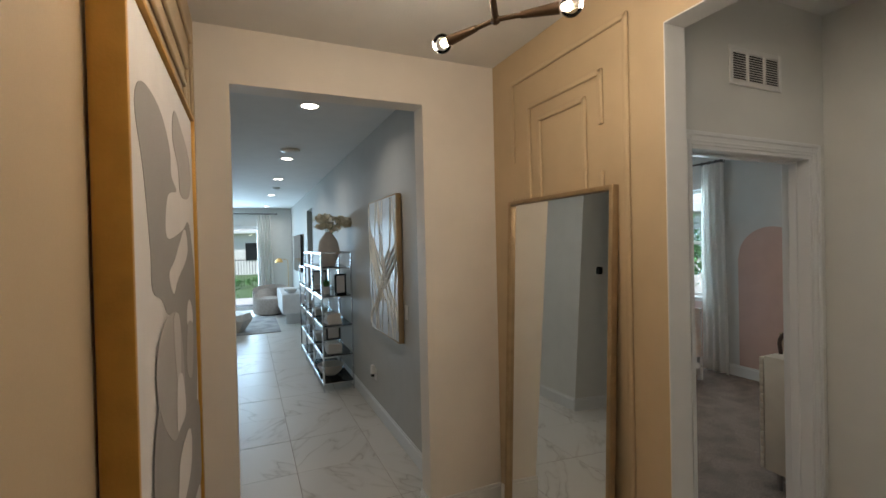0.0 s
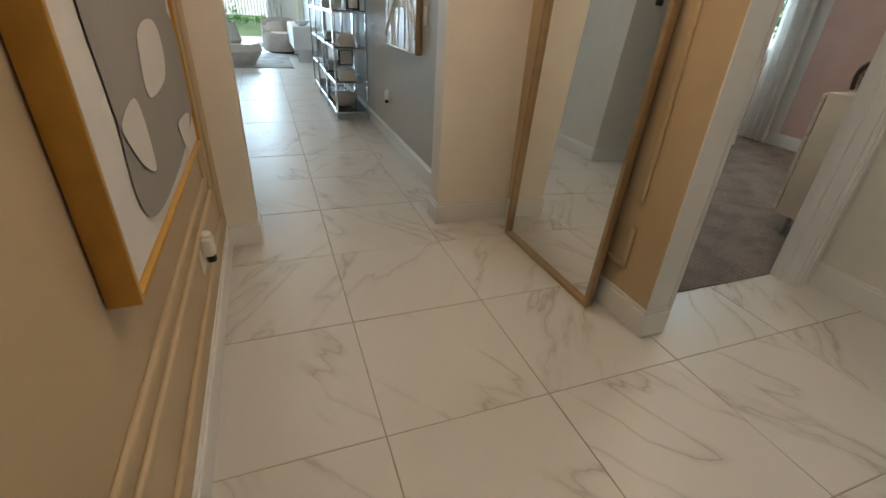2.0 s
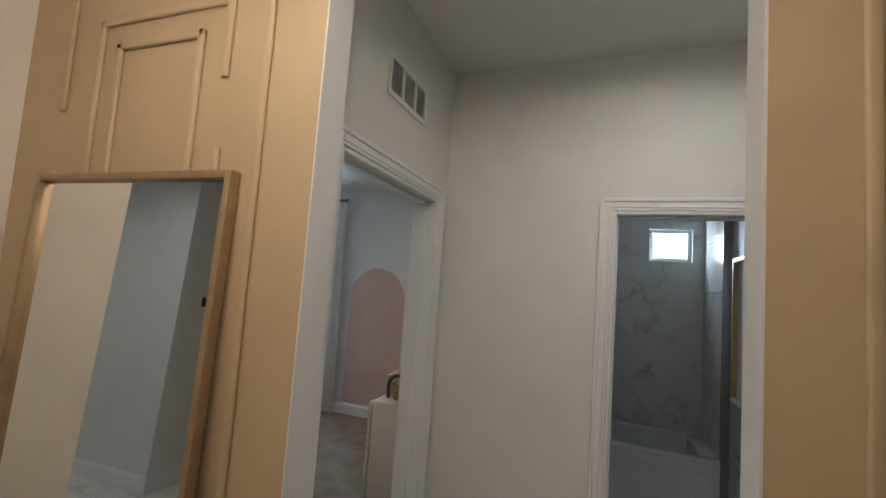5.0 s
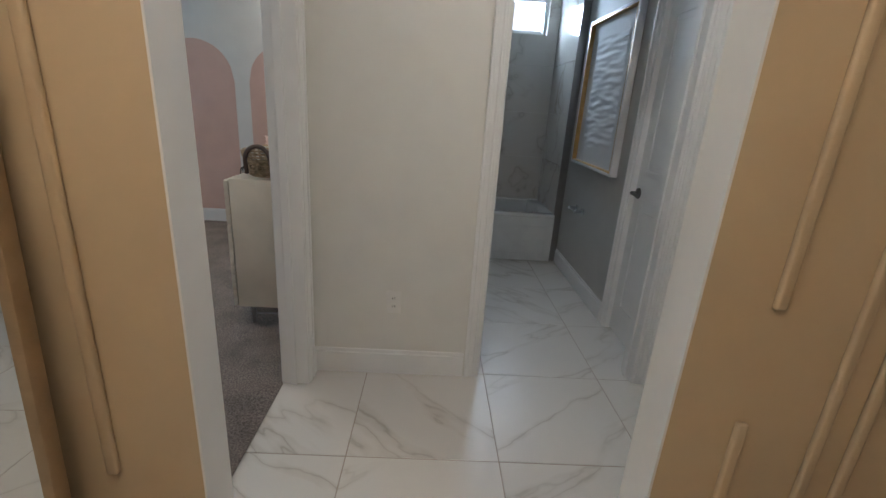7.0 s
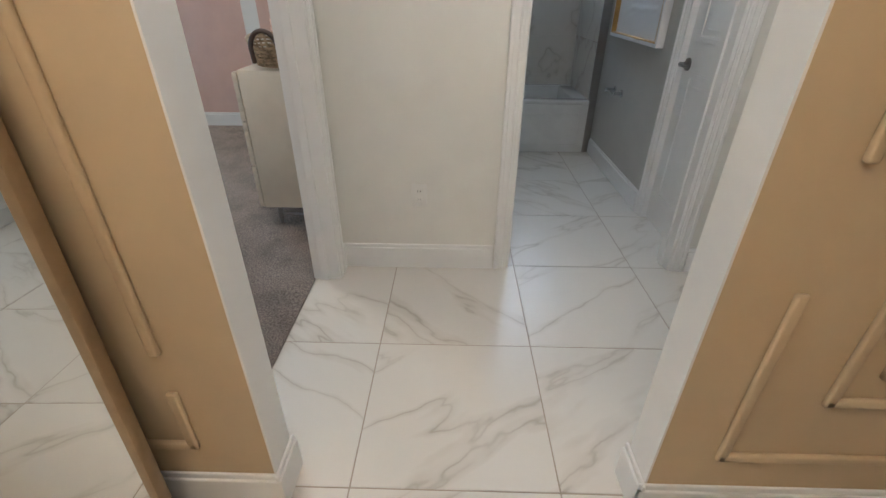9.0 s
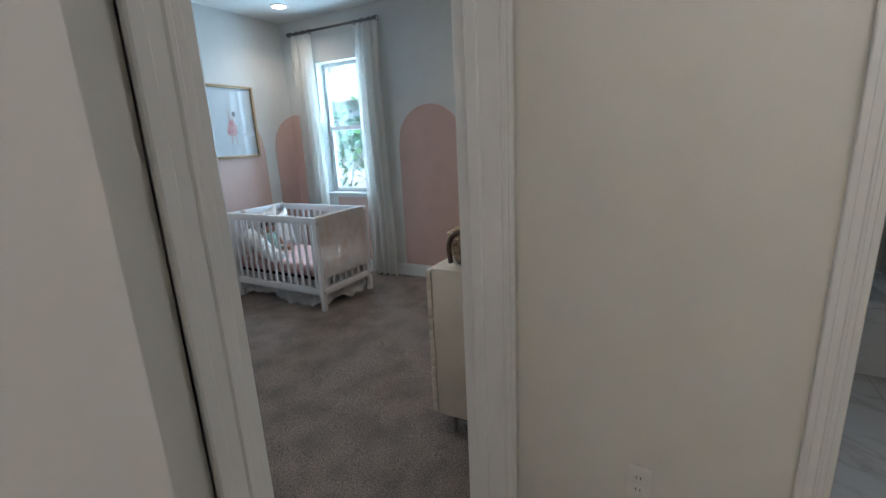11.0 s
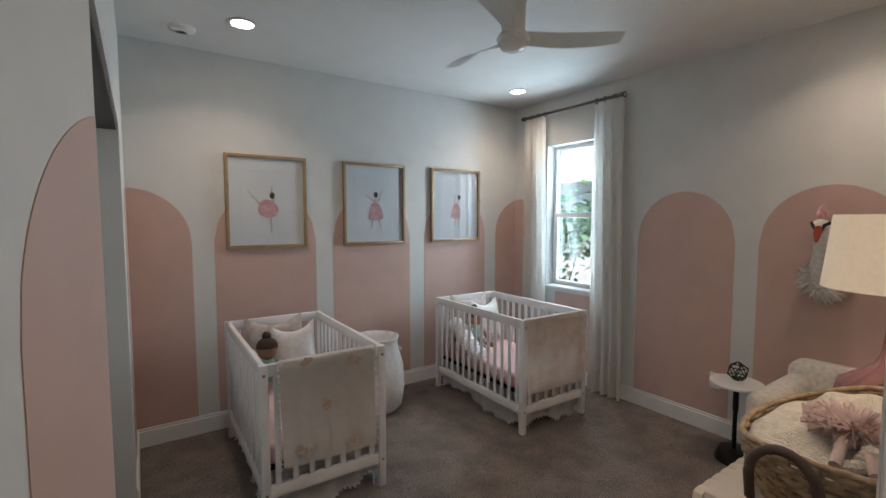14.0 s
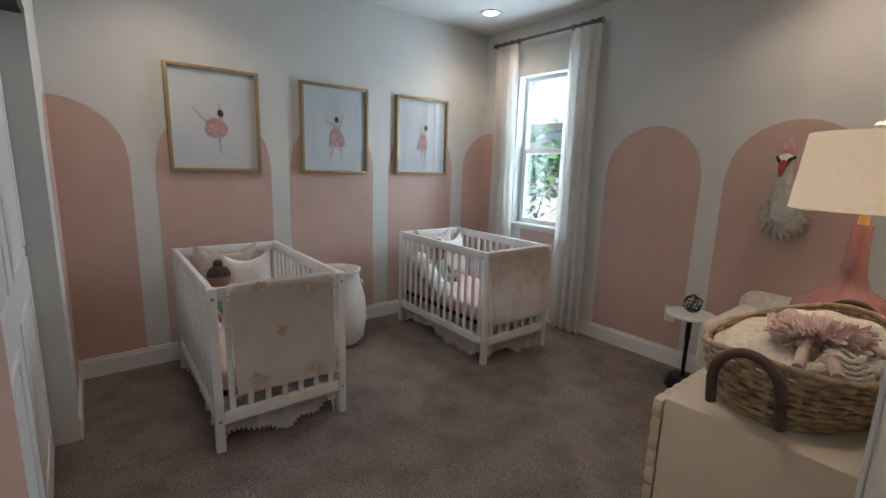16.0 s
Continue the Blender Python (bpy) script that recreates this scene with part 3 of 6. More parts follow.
arch(wall_nursery_west, Vector((SWX, SY, 0)) - wout * 0.0005, wdir, wout, wlen - 0.29, wlen + 0.445, hi=wlen - 0.004)
arch(wall_nursery_west, Vector((SWX, SY, 0)) - wout * 0.0005, wdir, wout, wlen - 1.30, wlen - 0.56, lo=0.02)


# ---- ceiling lamps ----
def downlight(x, y, z, power, colour=SOFT, r=0.062, spread=150):
    t = thing("recessed_downlight", "white recessed ceiling downlight, lit", "ceiling light", (x, y, z), group="recessed downlights")
    bm = bmesh.new()
    lathe(bm, [(r, -0.001), (r * 1.45, -0.001), (r * 1.5, -0.006), (r * 1.3, -0.010), (r * 1.02, -0.004), (r, -0.001)], 28)
    part("trim_ring", bm, WHITEPL, t)
    bm = bmesh.new()
    lathe(bm, [(0.0, -0.0035), (r, -0.0035), (r, -0.001), (0.0, -0.001)], 28)
    part("lens", bm, LENS, t, "glowing lens")
    lamp("downlight_beam", "AREA", (x, y, z - 0.014), power, colour, 0.11, spread=spread)


for y in (1.23, 3.45, 5.19, 7.5, 10.1):
    downlight(-0.975, y, H, 3.1)
for x, y in ((1.021, 1.893), (3.40, 2.009), (3.38, -0.38), (1.45, -0.40)):
    downlight(x, y, HN, 2.3, (1.0, 0.84, 0.66), spread=125)
# Unseen fixture, added only to brighten the alcove.
downlight(0.52, -2.2, H, 2.5, spread=165)


def chandelier():
    t = thing("branch_chandelier", "bronze branching chandelier with clear globe bulbs, lit", "chandelier", (-0.84, -1.32, H))
    dark = mat("oil_rubbed_bronze", (0.10, 0.065, 0.04), 0.4, 0.8)
    bm = bmesh.new()
    lathe(bm, [(0.0, 0.0), (0.065, 0.0), (0.065, -0.018), (0.02, -0.03), (0.0, -0.03)], 24)
    part("canopy", bm, dark, t)
    bm = bmesh.new()
    cyl(bm, (0, 0, -0.02), (0, 0, -0.30), 0.006)
    part("stem", bm, dark, t)
    nodes = {"a": (0, 0, -0.30), "b": (0.135, 0.177, -0.395), "c": (-0.20, -0.22, -0.36)}
    bm = bmesh.new()
    cyl(bm, nodes["a"], nodes["b"], 0.011, 0.011, 10)
    cyl(bm, nodes["a"], nodes["c"], 0.011, 0.011, 10)
    for p in nodes.values():
        ball(bm, p, 0.017)
    part("trunk", bm, dark, t)
    arms = (("b", (0.044, 0.393, -0.395)), ("b", (0.307, 0.02, -0.395)), ("c", (-0.42, -0.16, -0.37)), ("c", (-0.14, -0.44, -0.40)), ("a", (-0.2, 0.2, -0.22)), ("a", (0.15, -0.25, -0.24)))
    for k, tip in arms:
        p, q = Vector(nodes[k]), Vector(tip)
        d = (q - p).normalized()
        a1, a2 = p + (q - p) * 0.34, q - d * 0.035
        bm = bmesh.new()
        cyl(bm, p, a1, 0.008, 0.008, 10)
        arm = part("arm", bm, dark, t)
        bm = bmesh.new()
        cyl(bm, a1, a2, 0.011, 0.019, 14)
        sock = part("socket", bm, dark, t)
        bm = bmesh.new()
        ball(bm, q, 0.034, 3)
        part("globe", bm, GLASS, t, "clear glass globe").visible_shadow = False
        bm = bmesh.new()
        ball(bm, q - d * 0.008, 0.013, 2, (1, 1, 1.2))
        f = part("filament", bm, BULB, t, "glowing warm filament")
        lamp("chandelier_bulb", "POINT", Vector((-0.84, -1.32, H)) + q + d * 0.04, 2.6, WARM, 0.03)


chandelier()


# ---- foyer things ----
def framed(t, w, h, d, bar, material, inset=0.006):
    """Four frame bars, mitred look, in the thing's own x-z plane; front towards -y."""
    for x0, x1, z0, z1 in ((-w / 2, -w / 2 + bar, 0, h), (w / 2 - bar, w / 2, 0, h), (-w / 2 + bar, w / 2 - bar, 0, bar), (-w / 2 + bar, w / 2 - bar, h - bar, h)):
        bm = bmesh.new()
        bx(bm, x0, x1, -d, 0, z0, z1, bev=0.0025, seg=2)
        part("frame_bar", bm, material, t)


def standing_mirror():
    base, top, w = Vector((-0.083, -0.548, 0.0)), Vector((-0.008, -0.575, 1.89)), 0.80
    up = top - base
    t = thing("floor_mirror", "tall leaning floor mirror in a champagne gold frame", "mirror")
    lean = math.degrees(math.atan2(up.x, up.z))
    t.matrix_world = Matrix.Translation(base) @ Matrix.Rotation(radians(lean), 4, "Y") @ Matrix.Rotation(radians(-89), 4, "Z")
    framed(t, w, up.length, 0.035, 0.022, BRONZE)
    bm = bmesh.new()
    bx(bm, -w / 2 + 0.018, w / 2 - 0.018, -0.014, -0.010, 0.018, up.length - 0.018)
    part("mirror_pane", bm, MIRROR, t, "silvered mirror glass", None)
    bm = bmesh.new()
    bx(bm, -w / 2 + 0.004, w / 2 - 0.004, -0.009, -0.001, 0.004, up.length - 0.004)
    part("backing", bm, BLACKPL, t, "", None)


standing_mirror()


def blob(cx, cz, pts):
    """A closed smooth outline through a few points, in x-z."""
    n = len(pts)
    out = []
    for i in range(n):
        p0, p1, p2, p3 = (Vector(pts[(i + k - 1) % n]) for k in range(4))
        for s in range(6):
            t = s / 6
            out.append(0.5 * ((2 * p1) + (p2 - p0) * t + (2 * p0 - 5 * p1 + 4 * p2 - p3) * t * t + (3 * p1 - p0 - 3 * p2 + p3) * t ** 3))
    return [(cx + p.x, cz + p.y) for p in out]


def abstract_painting():
    w, h = 0.985, 1.38
    t = thing("abstract_painting", "large abstract painting of grey shapes in a gilded frame", "painting", (LX + 0.004, -1.055, 0.742), 90)
    framed(t, w, h, 0.052, 0.014, OCHRE)
    bm = bmesh.new()
    bx(bm, -w / 2 + 0.02, w / 2 - 0.02, -0.042, -0.002, 0.02, h - 0.02)
    part("canvas", bm, CANVAS, t, "off-white canvas", None)
    shapes = ((SOFTGREY, 0, [(-0.32, 1.185), (-0.36, 1.13), (-0.31, 1.03), (-0.27, 0.89), (-0.26, 0.81), (-0.17, 0.78), (-0.10, 0.74), (0.06, 0.70), (0.12, 0.43), (0.30, 0.34), (0.40, 0.45), (0.41, 0.75), (0.36, 0.89), (0.28, 0.97), (0.15, 0.94), (-0.09, 0.915), (-0.07, 1.01), (0.06, 1.04), (-0.01, 1.07), (-0.02, 1.13), (-0.11, 1.185), (-0.22, 1.2)]),
              (MIDGREY, 1, [(0.06, 1.25), (0.19, 1.23), (0.33, 1.18), (0.36, 1.10), (0.28, 1.045), (0.13, 1.04), (0.10, 1.11), (0.02, 1.17)]),
              (CANVAS, 2, [(0.19, 0.945), (0.24, 0.89), (0.18, 0.85), (0.04, 0.81), (-0.03, 0.78), (-0.08, 0.83), (0.0, 0.86), (0.08, 0.90)]),
              (CANVAS, 3, [(0.24, 0.735), (0.30, 0.70), (0.30, 0.655), (0.19, 0.67), (0.19, 0.71)]),
              (MIDGREY, 4, [(0.19, 0.665), (0.30, 0.65), (0.29, 0.55), (0.24, 0.50), (0.15, 0.55)]),
              (SOFTGREY, 5, [(-0.22, 0.58), (-0.29, 0.53), (-0.31, 0.42), (-0.29, 0.26), (-0.30, 0.14), (-0.26, 0.07), (-0.14, 0.045), (0.08, 0.05), (0.24, 0.07), (0.39, 0.10), (0.43, 0.17), (0.40, 0.37), (0.11, 0.45), (-0.06, 0.46), (-0.16, 0.50)]),
              (MIDGREY, 6, [(-0.11, 0.74), (-0.22, 0.71), (-0.265, 0.65), (-0.24, 0.57), (-0.16, 0.49), (-0.06, 0.44), (0.05, 0.46), (0.09, 0.55), (0.03, 0.71)]),
              (PALEGREY, 7, [(-0.06, 0.72), (0.03, 0.71), (0.03, 0.58), (-0.03, 0.57)]),
              (CANVAS, 8, [(-0.03, 0.565), (0.05, 0.56), (0.09, 0.455), (0.0, 0.445), (-0.05, 0.46)]),
              (CANVAS, 9, [(-0.02, 0.375), (-0.05, 0.34), (-0.06, 0.25), (0.12, 0.255), (0.18, 0.31), (0.16, 0.375), (0.07, 0.39)]),
              (CANVAS, 10, [(-0.28, 0.25), (-0.16, 0.265), (-0.145, 0.13), (-0.21, 0.15), (-0.26, 0.20)]),
              (CANVAS, 11, [(0.17, 0.14), (0.33, 0.125), (0.28, 0.08), (0.20, 0.06), (0.16, 0.11)]))
    for m, k, pts in shapes:
        bm = bmesh.new()
        plate(bm, [(x * 1.12, -0.0421 - 0.0006 * k, z * 1.03) for x, z in blob(0, 0, pts)], (0, -1, 0), 0.0007)
        part("painted_shape", bm, m, t, "", None)


abstract_painting()


def outlet(x, y, z, rz, plugged=False, switch=False):
    name = "light_switch" if switch else "wall_outlet"
    t = thing(name, "white double rocker light switch" if switch else "white duplex wall outlet", "switch" if switch else "outlet", (x, y, z), rz)
    bm = bmesh.new()
    bx(bm, -0.036, 0.036, -0.006, 0, -0.058, 0.058, bev=0.003, seg=2)
    part("cover_plate", bm, WHITEPL, t)
    for dz in ((0.0,) if switch else (-0.021, 0.021)):
        bm = bmesh.new()
        bx(bm, -0.017, 0.017, -0.009, -0.005, dz - (0.033 if switch else 0.014), dz + (0.033 if switch else 0.014), bev=0.002)
        part("rocker" if switch else "socket_face", bm, WHITEPL, t)
        if not switch:
            # Slots aren't cut: black bars stand in for the shade inside them.
            for dx in (-0.006, 0.006):
                bm = bmesh.new()
                bx(bm, dx - 0.0012, dx + 0.0012, -0.0095, -0.0085, dz - 0.004, dz + 0.006)
                part("slot", bm, BLACKPL, t, "black bar in place of a shaded slot", None)
    return t


outlet(BX, -1.476, 0.395, -90)
outlet(HX, 1.93, 0.385, -90)
outlet(HX, 0.935, 1.125, -90, switch=True)
outlet(LX, -0.72, 0.385, 90)
outlet(EX, 0.416, 0.397, -90)


def plug_in(x, y, z, rz):
    t = thing("plug_in_air_freshener", "white plug-in air freshener with a dark oil bottle", "air freshener", (x, y, z), rz)
    bm = bmesh.new()
    bx(bm, -0.024, 0.024, -0.05, -0.008, -0.02, 0.055, bev=0.012, seg=3)
    part("housing", bm, WHITEPL, t)
    bm = bmesh.new()
    lathe(bm, [(0.0, 0.052), (0.017, 0.052), (0.019, 0.062), (0.012, 0.07), (0.0, 0.07)], 18, (0, -0.03, 0))
    part("cap", bm, WHITEPL, t)
    bm = bmesh.new()
    lathe(bm, [(0.0, -0.045), (0.015, -0.045), (0.018, -0.035), (0.016, -0.018), (0.0, -0.018)], 18, (0, -0.032, 0))
    part("oil_bottle", bm, SCREEN, t, "dark glass bottle")


plug_in(LX, -0.72, 0.405, 90)
plug_in(HX, 1.94, 0.41, -90)


def vent():
    w, h = 0.37, 0.17
    t = thing("return_air_vent", "white louvred return air grille above the door", "air vent", (0.69, NY, 2.33))
    for x0, x1, z0, z1 in ((-w / 2, -w / 2 + 0.022, 0, h), (w / 2 - 0.022, w / 2, 0, h), (-w / 2 + 0.022, w / 2 - 0.022, 0, 0.022), (-w / 2 + 0.022, w / 2 - 0.022, h - 0.022, h), (-0.068, -0.052, 0.022, h - 0.022), (0.052, 0.068, 0.022, h - 0.022)):
        bm = bmesh.new()
        bx(bm, x0, x1, -0.009, 0, z0, z1, bev=0.002)
        part("frame_bar", bm, WHITEPL, t)
    # No duct is cut; a black sheet paints the shade between the slats.
    bm = bmesh.new()
    bx(bm, -w / 2 + 0.02, w / 2 - 0.02, -0.001, 0.0005, 0.02, h - 0.02)
    part("backing", bm, BLACK, t, "black sheet in place of the shaded duct", None)
    for k in range(12):
        bm = bmesh.new()
        bx(bm, -w / 2 + 0.02, w / 2 - 0.02, -0.006, 0.006, -0.0012, 0.0012, m=Matrix.Translation((0, -0.004, 0.026 + k * 0.0108)) @ Matrix.Rotation(radians(40), 4, "X"))
        part("slat", bm, WHITEPL, t, "", None)


vent()


# ---- windows and doors ----
def panel_door(t, w, h, material, two=True):
    """A moulded two-panel leaf in local x-z, front towards -y."""
    bm = bmesh.new()
    bx(bm, 0, w, 0, 0.035, 0, h, bev=0.002)
    leaf = part("leaf", bm, material, t, "", None)
    for z0, z1 in ((0.16, 0.86), (1.0, h - 0.14)):
        bm = bmesh.new()
        x0, x1 = 0.11 * w / 0.6, w - 0.11 * w / 0.6
        for a0, a1, b0, b1 in ((x0, x1, z0, z0 + 0.028), (x0, x1, z1 - 0.028, z1), (x0, x0 + 0.028, z0 + 0.028, z1 - 0.028), (x1 - 0.028, x1, z0 + 0.028, z1 - 0.028)):
            bx(bm, a0, a1, -0.006, 0.002, b0, b1, bev=0.003, seg=2)
        bx(bm, x0 + 0.06, x1 - 0.06, -0.005, 0.002, z0 + 0.06, z1 - 0.06, bev=0.004)
        part("panel", bm, material, leaf, "", None)
    return leaf


def lever(t, leaf, x, z):
    bm = bmesh.new()
    lathe(bm, [(0.0, 0), (0.032, 0), (0.030, 0.008), (0.012, 0.012), (0.012, 0.045), (0.0, 0.045)], 20, m=Matrix.Translation((x, 0, z)) @ Matrix.Rotation(radians(90), 4, "X"))
    tube(bm, [(x, -0.042, z), (x + 0.03, -0.05, z + 0.004), (x + 0.07, -0.048, z - 0.002), (x + 0.105, -0.044, z + 0.002)], [0.010, 0.010, 0.008, 0.006])
    part("door_handle", bm, GUNMETAL, leaf, "dark nickel lever handle")


t = thing("door_1", "white two-panel bathroom closet door, closed", "door", (1.857, RY - 0.03, 0.008), 180)
t["kind"] = "structure"
leaf = panel_door(t, 0.494, 1.99, TRIM)
lever(t, leaf, 0.055, 0.89)
casing("trim_bath_closet", "y", RY, 1, 1.36, 1.86, 2.01, 0.12)

for k, (x, y0) in enumerate(((0.325, -0.01), (0.28, 0.82))):
    t = thing("door_2" if k == 0 else "door_3", "white sliding panel closet door", "door", (x + (0.02 if k == 0 else 0.035), y0, 0.012), 91.5)
    t["kind"] = "structure"
    leaf = panel_door(t, 0.90, 2.0, TRIM)
    bm = bmesh.new()
    px = 0.07 if k == 0 else 0.83
    lathe(bm, [(0.0, 0.001), (0.018, 0.001), (0.024, -0.003), (0.027, 0.0), (0.027, 0.004)], 20, m=Matrix.Translation((px, -0.001, 1.0)) @ Matrix.Rotation(radians(90), 4, "X"))
    part("finger_pull", bm, NICKEL, leaf, "nickel finger pull")
bm = bmesh.new()
plate(bm, [(WX0 - 0.01, CY0, 2.015), (WX - 0.01, CY1, 2.015), (WX - 0.115, CY1, 2.015), (WX0 - 0.115, CY0, 2.015)], (0, 0, 1), 0.024)
solo("trim_closet_track", bm, BLACK, "dark metal sliding door track", "door track", "structure", smooth=None)


def sash_window(name, x, y0, y1, z0, z1, split=None):
    """A single-hung window in a wall that faces -x."""
    t = thing(name, "white vinyl window with clear panes", "window", (x, (y0 + y1) / 2, z0))
    t["kind"] = "structure"
    w, h, f = (y1 - y0) / 2, z1 - z0, 0.038
    for a0, a1, b0, b1 in ((-w, -w + f, 0, h), (w - f, w, 0, h), (-w + f, w - f, 0, f), (-w + f, w - f, h - f, h)):
        bm = bmesh.new()
        bx(bm, 0.0, 0.05, a0, a1, b0, b1, bev=0.003)
        part("window_frame", bm, TRIM, t, "", None)
    if split:
        bm = bmesh.new()
        bx(bm, -0.012, 0.03, -w + f, w - f, split - 0.022, split + 0.022, bev=0.003)
        part("meeting_rail", bm, TRIM, t, "", None)
        for a0, a1, b0, b1 in ((-w + f, -w + f + 0.025, f, split - 0.022), (w - f - 0.025, w - f, f, split - 0.022), (-w + f + 0.025, w - f - 0.025, f, f + 0.03)):
            bm = bmesh.new()
            bx(bm, -0.010, 0.022, a0, a1, b0, b1, bev=0.003)
            part("sash_bar", bm, TRIM, t, "", None)
    for b0, b1 in (((f, split), (split, h - f)) if split else ((f, h - f),)):
        bm = bmesh.new()
        bx(bm, 0.042, 0.046, -w + f, w - f, b0, b1)
        pane = part("pane", bm, GLASS, t, "clear glass", None)
        pane.visible_shadow = False
    return t


win = sash_window("window_1", EX + 0.10, WY0, WY1, WZ0, WZ1, 1.602 - WZ0)
bm = bmesh.new()
bx(bm, -0.125, -0.001, -0.30, 0.30, 0.001, 0.022, bev=0.005)
part("window_sill", bm, TRIM, win)
sash_window("window_2", BBX + 0.05, BW0, BW1, BZ0, BZ1)
# sliding glass door of the living room
t = thing("door_4", "white-framed sliding glass door to the yard", "door", (0, FY + 0.05, 0))
t["kind"] = "structure"
for x0, x1 in ((SLX0, (SLX0 + SLX1) / 2 + 0.04), ((SLX0 + SLX1) / 2 - 0.04, SLX1)):
    for a0, a1, b0, b1 in ((x0, x0 + 0.075, 0, 2.28), (x1 - 0.075, x1, 0, 2.28), (x0 + 0.075, x1 - 0.075, 0.0, 0.09), (x0 + 0.075, x1 - 0.075, 2.19, 2.28)):
        bm = bmesh.new()
        bx(bm, a0, a1, 0, 0.045, b0, b1, bev=0.003)
        part("door_frame", bm, TRIM, t, "", None)
    bm = bmesh.new()
    bx(bm, x0 + 0.07, x1 - 0.07, 0.02, 0.026, 0.08, 2.2)
    part("pane", bm, GLASS, t, "clear glass", None).visible_shadow = False


# ---- curtains ----
def curtain(at, along, w, h, folds, seed, label, amp=0.036):
    rnd = random.Random(seed)
    ph = [rnd.uniform(0, 6.28) for _ in range(6)]
    bm = bmesh.new()

    def f(u, v):
        k = 0.75 + 0.25 * v + 0.06 * math.sin(3 * v + ph[0])
        d = amp * (0.55 + 0.45 * v) * math.sin(2 * math.pi * folds * u + 0.5 * math.sin(2.4 * v + ph[1])) + 0.12 * amp * math.sin(2 * math.pi * folds * 1.7 * u + ph[2])
        s = (u - 0.5) * w * (0.86 + 0.14 * v) + 0.012 * math.sin(5 * v + ph[3])
        return Vector((s, d * k, -h * v))
    surf(bm, f, folds * 14, 40, 0.003)
    t = thing("curtain", label, "curtain", at, along)
    part("drape", bm, CURTAIN, t, smooth=60)
    for k in range(4):
        bm = bmesh.new()
        x = (k / 3 - 0.5) * w * 0.8
        tube(bm, [(x, 0.022 * math.cos(a), 0.015 + 0.022 * math.sin(a)) for a in [i * math.pi / 8 for i in range(16)]], 0.005, 6, True)
        part("ring", bm, GUNMETAL, t, "dark curtain ring")


curtain((EX - 0.09, 2.145, 2.565), 90, 0.33, 2.54, 4, 1, "white linen curtain hanging beside the nursery window")
curtain((EX - 0.09, 1.287, 2.565), 90, 0.335, 2.54, 4, 2, "white linen curtain hanging beside the nursery window")
curtain((-1.02, FY - 0.10, 2.58), 0, 0.42, 2.55, 5, 3, "long white curtain beside the sliding door")


def rod(p0, p1, label):
    t = thing("curtain_rod", label, "curtain rod")
    bm = bmesh.new()
    cyl(bm, p0, p1, 0.0125)
    part("pole", bm, GUNMETAL, t)
    for p, q in ((p0, p1), (p1, p0)):
        bm = bmesh.new()
        d = (Vector(p) - Vector(q)).normalized()
        cyl(bm, p, Vector(p) + d * 0.03, 0.013, 0.013)
        ball(bm, Vector(p) + d * 0.045, 0.021)
        part("finial", bm, GUNMETAL, t)


rod((EX - 0.09, 1.225, 2.585), (EX - 0.09, 2.27, 2.585), "dark nickel curtain rod above the nursery window")
rod((-4.1, FY - 0.10, 2.60), (-0.75, FY - 0.10, 2.60), "nickel curtain rod above the sliding door")


# ---- hall things ----
def etagere(y0, y1, zs, top, x0=-0.69, x1=-0.352):
    t = thing("etagere", "chrome etagere with glass shelves, partly filled", "shelf", group="etageres")
    g = 0.009
    for x in (x0, x1):
        for y in (y0, y1):
            bm = bmesh.new()
            bx(bm, x - g, x + g, y - g, y + g, 0, top, bev=0.002)
            part("post", bm, CHROME, t)
    for z in (*zs, top - 0.006):
        for a, b in (((x0, y0), (x1, y0)), ((x0, y1), (x1, y1)), ((x0, y0), (x0, y1)), ((x1, y0), (x1, y1))):
            bm = bmesh.new()
            bx(bm, min(a[0], b[0]) - g * 0.8, max(a[0], b[0]) + g * 0.8, min(a[1], b[1]) - g * 0.8, max(a[1], b[1]) + g * 0.8, z - 0.018, z)
            part("rail", bm, CHROME, t, "", None)
    for z in zs:
        bm = bmesh.new()
        bx(bm, x0, x1, y0, y1, z + 0.0005, z + 0.0085, bev=0.001)
        part("glass_shelf", bm, SMOKED, t, "smoked glass shelf", None)


LV = (0.10, 0.405, 0.745, 1.085, 1.415)
etagere(2.80, 3.55, LV, 1.60)
etagere(3.62, 4.37, LV, 1.60)
etagere(4.44, 5.1, LV[:4], 1.38)


def book_stack(x, y, z, n, rz, seed):
    rnd = random.Random(seed)
    for k in range(n):
        w, d, h = rnd.uniform(0.19, 0.23), rnd.uniform(0.14, 0.17), rnd.uniform(0.022, 0.034)
        t = thing("book", "closed cloth-bound book lying in a stack", "book", (x, y, z), rz + rnd.uniform(-6, 6), "stacked books")
        bm = bmesh.new()
        bx(bm, -w / 2, w / 2, -d / 2, d / 2, 0, 0.003)
        bx(bm, -w / 2, w / 2, -d / 2, d / 2, h - 0.003, h)
        bx(bm, -w / 2, -w / 2 + 0.003, -d / 2, d / 2, 0.003, h - 0.003)
        part("cover", bm, BOOK, t, "", None)
        bm = bmesh.new()
        bx(bm, -w / 2 + 0.003, w / 2 - 0.004, -d / 2 + 0.004, d / 2 - 0.004, 0.003, h - 0.003)
        part("pages", bm, PAPER, t, "cream paper pages", None)
        z += h + 0.0005


